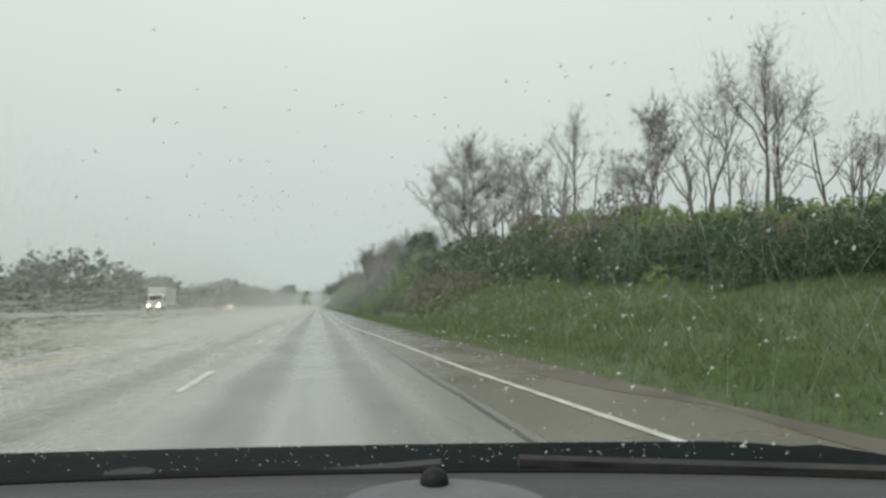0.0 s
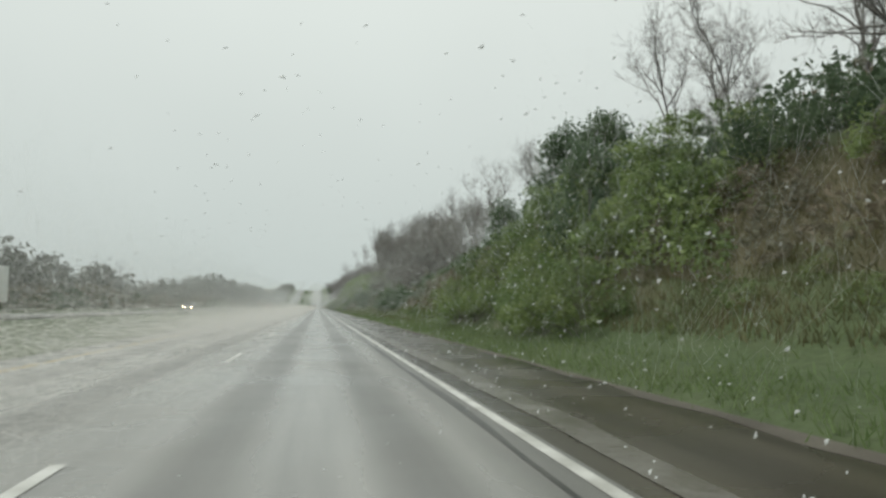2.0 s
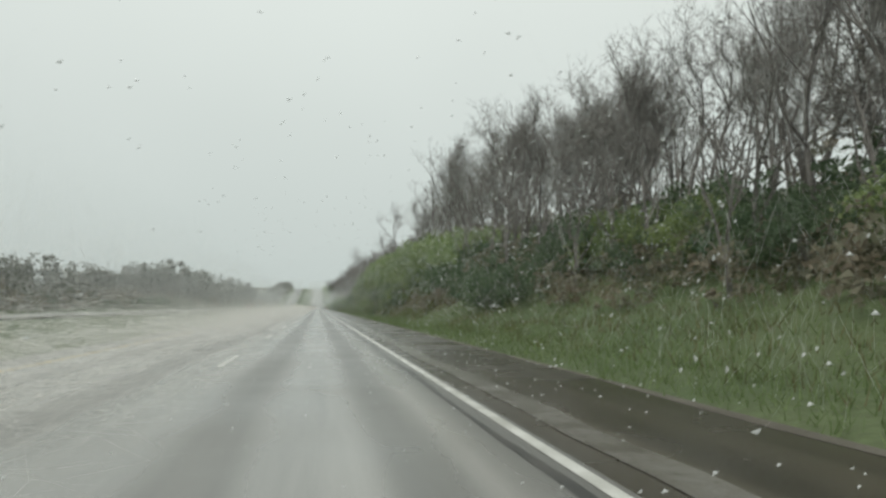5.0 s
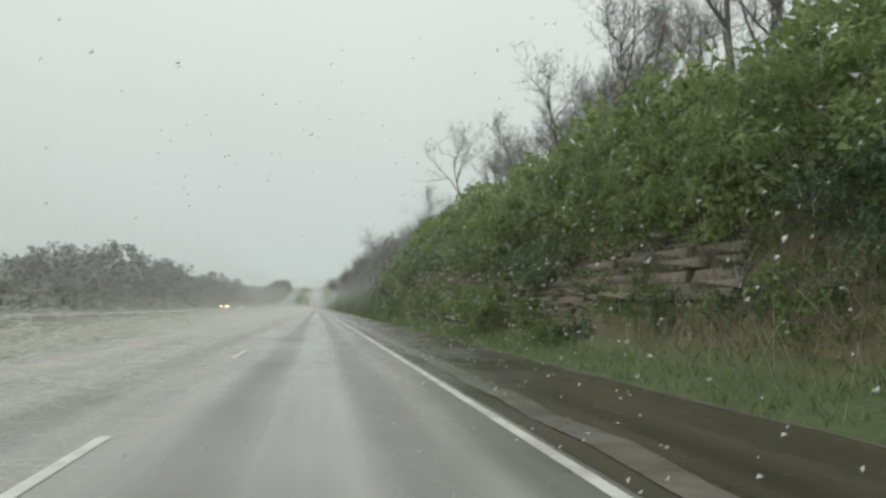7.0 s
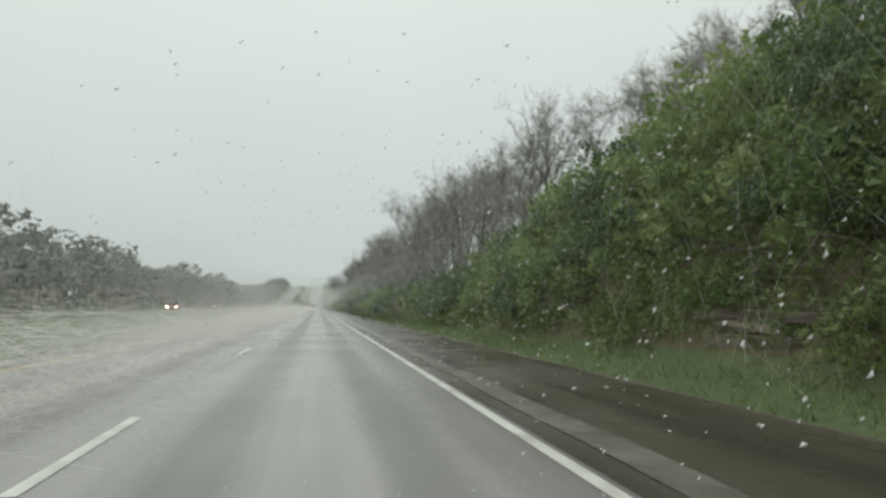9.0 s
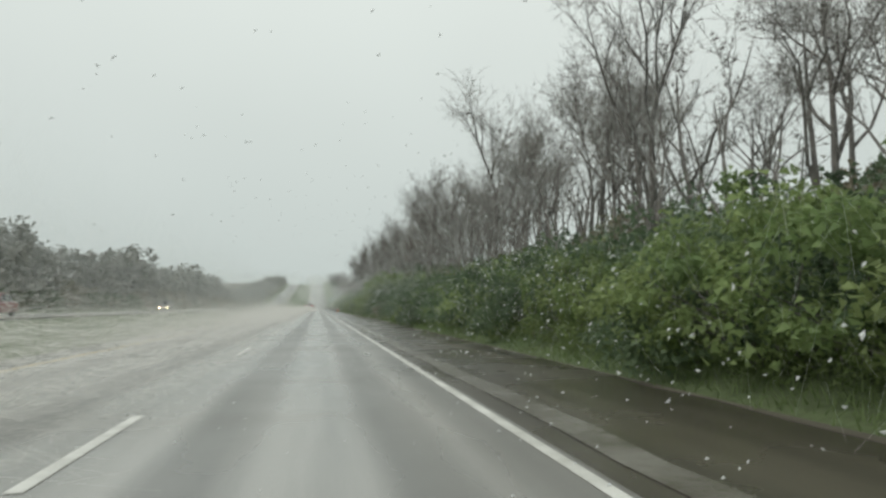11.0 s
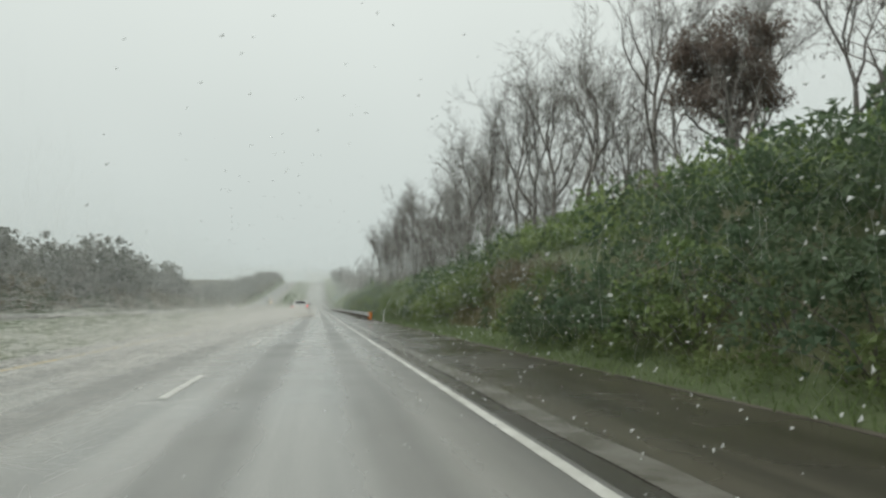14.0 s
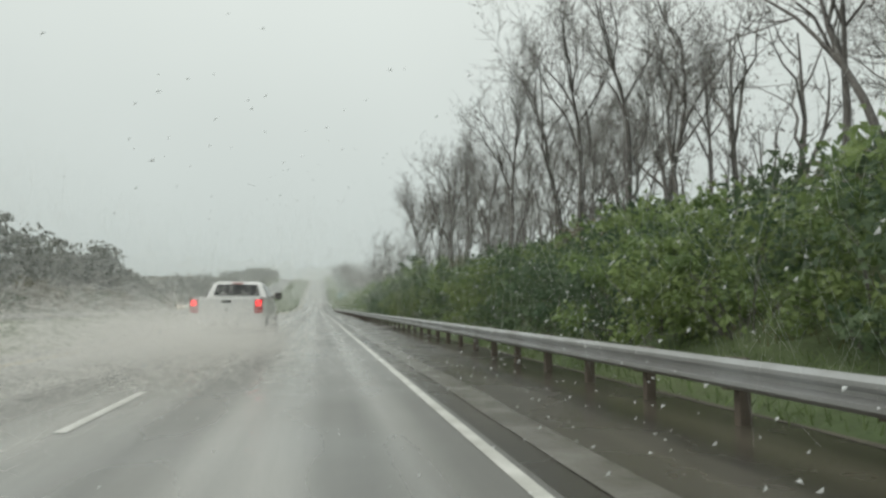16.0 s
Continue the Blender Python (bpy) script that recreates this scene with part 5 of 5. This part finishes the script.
# ---- the car that carries the camera ----
def own_car(y0):
    """Dash, cowl, wipers and bonnet below the eye; an open car body round them."""
    c = tagged(empty("car", 0.12, y0, 0), "black car with wet bonnet, wipers and grey dashboard", "car")

    def hood_z(x, y):
        return 0.958 - 0.02 * x - 0.13 * (y - 0.87) - 0.6 * max(0.0, y - 1.35) ** 2 - 0.005 * (x / 0.75) ** 2

    xs, ys = np.linspace(-0.82, 0.82, 19), np.linspace(0.72, 1.92, 15)
    v = [(x * (1 - 0.10 * max(0, y - 1.2)), y, hood_z(x, y)) for y in ys for x in xs]
    n = len(xs)
    v += [(x, y, z - 0.03) for x, y, z in v]
    f = []
    for i in range(len(ys) - 1):
        for j in range(n - 1):
            a = i * n + j
            f.append((a, a + 1, a + n + 1, a + n))
            b = a + len(ys) * n
            f.append((b, b + n, b + n + 1, b + 1))
    sheet("bonnet", v, f, HOOD_PAINT, c, smooth=True)
    rings = []
    for yy, h, z0, z1 in [(0.45, 0.90, 0.30, 0.88), (0.75, 0.93, 0.28, 0.938), (1.2, 0.94, 0.28, 0.895), (1.7, 0.88, 0.30, 0.74), (2.02, 0.78, 0.32, 0.64), (2.10, 0.66, 0.36, 0.56)]:
        rings.append(ring_xz(yy, h, z0, z1, 0.07, 0.08))
    part("front_body", loft(rings), HOOD_PAINT, c)
    part("rear_body", loft([ring_xz(yy, h, 0.30, z1, 0.06, 0.08) for yy, h, z1 in [(-2.4, 0.74, 0.62), (-2.3, 0.84, 0.80), (-1.6, 0.90, 0.84), (-1.5, 0.90, 0.46), (0.30, 0.90, 0.46), (0.44, 0.90, 0.86)]]), DARK_PAINT, c)
    for sx in (-1, 1):
        part("door", boxed(*sorted((sx * 0.84, sx * 0.91)), -1.45, 0.42, 0.40, 0.88, bevel=0.02), DARK_PAINT, c)
        for wy in (1.35, -1.55):
            wheel("wheel", c, sx * 0.83, wy, 0.33, 0.21)
        part("headlamp", boxed(*sorted((sx * 0.50, sx * 0.74)), 1.95, 2.06, 0.55, 0.70, bevel=0.03), CHROME, c)
    # cowl, glass foot and dash
    cowl = [[(x, 0.56 + 0.14 * k - 0.10 * (x / 0.85) ** 2, 0.945 + 0.012 * k - 0.02 * (x / 0.85) ** 2) for x in np.linspace(-0.86, 0.86, 21)] for k in (0, 1)]
    bm = bmesh.new()
    top = [[bm.verts.new(p) for p in r] for r in cowl]
    low = [[bm.verts.new((p[0], p[1], p[2] - 0.06)) for p in r] for r in cowl]
    for i in range(20):
        bm.faces.new((top[0][i], top[0][i + 1], top[1][i + 1], top[1][i]))
        bm.faces.new((low[1][i], low[1][i + 1], low[0][i + 1], low[0][i]))
        bm.faces.new((top[0][i + 1], top[0][i], low[0][i], low[0][i + 1]))
        bm.faces.new((top[1][i], top[1][i + 1], low[1][i + 1], low[1][i]))
    part("cowl_panel", bm, PLASTIC, c)
    xs, ks = np.linspace(-0.84, 0.84, 25), np.linspace(0, 1, 9)
    v, f = [], []
    for k in ks:
        for x in xs:
            far = 0.50 - 0.10 * (x / 0.84) ** 2
            v.append((x, 0.10 + (far - 0.10) * k, 0.999 + 0.050 * math.sin(math.pi * min(1, k * 0.62)) - 0.02 * (x / 0.84) ** 2 - 0.04 * x))
    n = len(xs)
    for i in range(len(ks) - 1):
        for j in range(n - 1):
            f.append((i * n + j, i * n + j + 1, i * n + j + n + 1, i * n + j + n))
    m = len(v)
    v += [(x, y, z - 0.14) for x, y, z in v]
    f += [(a + m, d + m, c2 + m, b + m) for a, b, c2, d in f]
    rim = list(range(n)) + [n * i + n - 1 for i in range(1, len(ks))] + [m - 2 - j for j in range(n - 1)] + [n * i for i in range(len(ks) - 2, 0, -1)]
    f += [(rim[i], rim[(i + 1) % len(rim)], rim[(i + 1) % len(rim)] + m, rim[i] + m) for i in range(len(rim))]
    dash_top = sheet("dashboard", v, f, DASH_VINYL, c, smooth=True)
    seal = [[(x, 0.505 - 0.10 * (x / 0.84) ** 2 + dy, 1.040 - 0.02 * (x / 0.84) ** 2 - 0.04 * x + dz) for dy, dz in ((0, -0.02), (0.012, -0.02), (0.012, 0.0055), (0, 0.0055))] for x in np.linspace(-0.84, 0.84, 25)]
    part("glass_seal", loft(seal), SEAL, c, "black rubber seal at the foot of the glass")
    pad = part("mount_pad", rodded((-0.063, 0.300, 1.020), (-0.063, 0.300, 1.0815), 0.054, 0.048, 32), PAD, dash_top, "grey round adhesive pad")
    ball = bmesh.new()
    bmesh.ops.create_uvsphere(ball, u_segments=20, v_segments=12, radius=0.0072)
    bmesh.ops.translate(ball, vec=(-0.061, 0.338, 1.0825), verts=ball.verts)
    part("mount_ball", ball, PLASTIC, dash_top, "black ball of the phone mount")
    for pivot, tip in (((-0.27, 0.60, 1.012), (-0.09, 0.58, 1.026)), ((0.60, 0.535, 1.000), (0.21, 0.575, 1.020))):
        bm = rodded(pivot, tip, 0.013, 0.008, 8)
        rod(bm, (pivot[0], pivot[1], pivot[2] - 0.05), (pivot[0], pivot[1], pivot[2] + 0.022), 0.026, 0.020, 12)
        arm = part("wiper_arm", bm, PLASTIC, c)
        d = Vector(tip) - Vector(pivot)
        a = Vector(pivot) + d * 0.25 + Vector((0, -0.02, 0.008))
        part("wiper_blade", rodded(a, a + d * 1.15, 0.008, 0.006, 6), RUBBER, arm)
    # beads set on the bonnet in place of drops on the windscreen
    rng = np.random.default_rng(3)
    d = np.array([(0.8, 0, 0), (-0.4, 0.7, 0), (-0.4, -0.7, 0), (0, 0, 0.7)])
    x, y = rng.uniform(-0.75, 0.75, 240), rng.uniform(0.85, 1.5, 240)
    p = np.stack([x, y, [hood_z(a, b) for a, b in zip(x, y)]], 1)
    v = p[:, None] + d[None] * rng.uniform(0.001, 0.0028, 240)[:, None, None]
    f = np.arange(240)[:, None, None] * 4 + np.array([(0, 1, 3), (1, 2, 3), (2, 0, 3)])[None]
    tagged(sheet("water_beads", v.reshape(-1, 3), f.reshape(-1, 3), WATER, c, smooth=True), "beads of rain on the bonnet, in place of drops on the windscreen", kind="stuff")
    return c


own_car(0.25)


# ---- rain, haze and spray ----
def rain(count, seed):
    """Drops hung over the lane in place of drops on the windscreen, clear of the camera's line; each a small rounded
    bead of water.
    """
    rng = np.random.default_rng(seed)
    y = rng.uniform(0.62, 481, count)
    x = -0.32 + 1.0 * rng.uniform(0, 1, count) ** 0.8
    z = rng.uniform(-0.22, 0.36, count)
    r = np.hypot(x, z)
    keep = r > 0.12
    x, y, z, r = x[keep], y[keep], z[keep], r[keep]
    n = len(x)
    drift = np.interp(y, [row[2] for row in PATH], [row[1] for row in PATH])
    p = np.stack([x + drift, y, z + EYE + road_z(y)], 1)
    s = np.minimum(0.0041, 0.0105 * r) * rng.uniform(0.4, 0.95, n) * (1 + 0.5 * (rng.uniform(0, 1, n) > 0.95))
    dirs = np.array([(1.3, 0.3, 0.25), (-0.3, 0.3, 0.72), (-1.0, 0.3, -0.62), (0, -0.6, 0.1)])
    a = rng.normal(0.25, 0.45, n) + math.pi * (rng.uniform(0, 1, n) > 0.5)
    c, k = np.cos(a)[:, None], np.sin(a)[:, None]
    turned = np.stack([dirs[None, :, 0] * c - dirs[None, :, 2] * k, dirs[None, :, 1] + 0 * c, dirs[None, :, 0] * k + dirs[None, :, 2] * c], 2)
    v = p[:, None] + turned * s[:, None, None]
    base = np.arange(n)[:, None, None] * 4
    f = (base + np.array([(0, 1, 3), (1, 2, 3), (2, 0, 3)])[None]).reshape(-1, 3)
    return tagged(sheet("rain", v.reshape(-1, 3), f, WATER, smooth=True), "raindrops hung over the lane in place of drops on the windscreen", "rain", kind="stuff")


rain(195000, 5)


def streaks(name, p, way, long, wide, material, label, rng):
    """Slim tapered pale threads for haze, mist and spray, each from p along its way."""
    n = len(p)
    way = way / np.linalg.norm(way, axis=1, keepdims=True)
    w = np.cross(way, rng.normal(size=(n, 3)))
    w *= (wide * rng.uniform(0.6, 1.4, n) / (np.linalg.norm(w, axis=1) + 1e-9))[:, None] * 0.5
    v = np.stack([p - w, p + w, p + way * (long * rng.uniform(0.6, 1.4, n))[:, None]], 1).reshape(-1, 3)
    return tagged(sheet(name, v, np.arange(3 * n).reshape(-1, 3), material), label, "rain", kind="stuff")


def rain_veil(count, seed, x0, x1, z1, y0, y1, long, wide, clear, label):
    """Pale threads added in place of rain haze; they grey the woods the more the farther they stand."""
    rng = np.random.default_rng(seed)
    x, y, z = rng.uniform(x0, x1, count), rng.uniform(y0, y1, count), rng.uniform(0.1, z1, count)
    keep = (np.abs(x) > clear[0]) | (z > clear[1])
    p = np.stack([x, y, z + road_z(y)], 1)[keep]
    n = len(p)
    return streaks("rain_veil", p, np.stack([rng.normal(0.05, 0.5, n), rng.normal(0, 0.5, n), np.ones(n)], 1), long, wide, HAZE, label, rng)


rain_veil(170000, 16, -62, 42, 14.0, 4, 1160, 6.0, 0.0056, (18.0, 99.0), "pale threads that stand in for rain haze before the woods")
rain_veil(70000, 24, 3.6, 8.0, 5.0, 3, 640, 1.6, 0.0014, (0.0, 0.0), "fine pale threads that stand in for haze over the shoulder")
rain_veil(45000, 18, 7.6, 16, 9.0, 6, 640, 1.8, 0.0017, (0.0, 0.0), "thin pale threads that stand in for rain haze before the bank")
rain_veil(115000, 19, -60, -13, 9.0, 4, 700, 4.6, 0.0033, (0.0, 0.0), "pale threads that stand in for rain haze over the far carriageway")
rain_veil(30000, 20, -12, 12, 10.0, 540, 1160, 4.6, 0.010, (0.0, 0.0), "pale threads that stand in for rain haze over the far climb")


def road_mist(count, seed, y0, y1):
    """Spray that traffic has thrown up and that hangs low over the passing lane, drifting to the median."""
    rng = np.random.default_rng(seed)
    side = rng.choice((-4.7, -3.1, -4.7, -3.1, -2.1), count)
    drift = (rng.uniform(0, 1, count) < 0.35) * rng.uniform(0, 1, count)
    y = rng.uniform(y0, y1, count)
    x = side - 5.0 * drift + rng.normal(0, 0.62, count)
    z = np.abs(rng.normal(0, 1, count)) * (0.50 + 0.45 * drift) + 0.04
    thick = 0.75 + 0.25 * np.sin(y * 0.31 + 1.3 * np.sin(y * 0.113))
    keep = (x < -1.4) & (x > -12) & (rng.uniform(0, 1, count) < thick)
    p = np.stack([x, y, z + road_z(y)], 1)[keep]
    n = len(p)
    return streaks("road_mist", p, np.stack([rng.normal(0, 1, n), rng.normal(0, 1, n), rng.normal(0.1, 0.3, n)], 1), 0.7, 0.00085 * np.abs(p[:, 0]), SPRAY,
                   "pale mist of tyre spray hanging over the wet lane", rng)


road_mist(520000, 17, 3, 520)


def spray(x, y, count):
    """Wheel spray that billows behind the pickup."""
    rng = np.random.default_rng(9)
    side = rng.choice((-0.9, 0.9, -0.9, 0.9, 0.0), count)
    back = 13 * rng.beta(1.1, 1.5, count)
    p = np.stack([x + side - 0.06 * back + rng.normal(0, 1, count) * (0.25 + 0.10 * back), y + 2.2 - back,
                  np.abs(rng.normal(0, 1, count)) * (0.22 + np.minimum(back, 9) * 0.075) + 0.03], 1)
    p = p[p[:, 2] < 0.40 + 0.12 * back]
    n = len(p)
    return streaks("road_spray", p, np.stack([rng.normal(0, 1, n), rng.normal(0, 1, n), rng.normal(0.2, 0.5, n)], 1), 0.22, 0.004, SPRAY,
                   "white spray of water thrown up behind the pickup", rng)


spray(-2.07, 498.3, 90000)
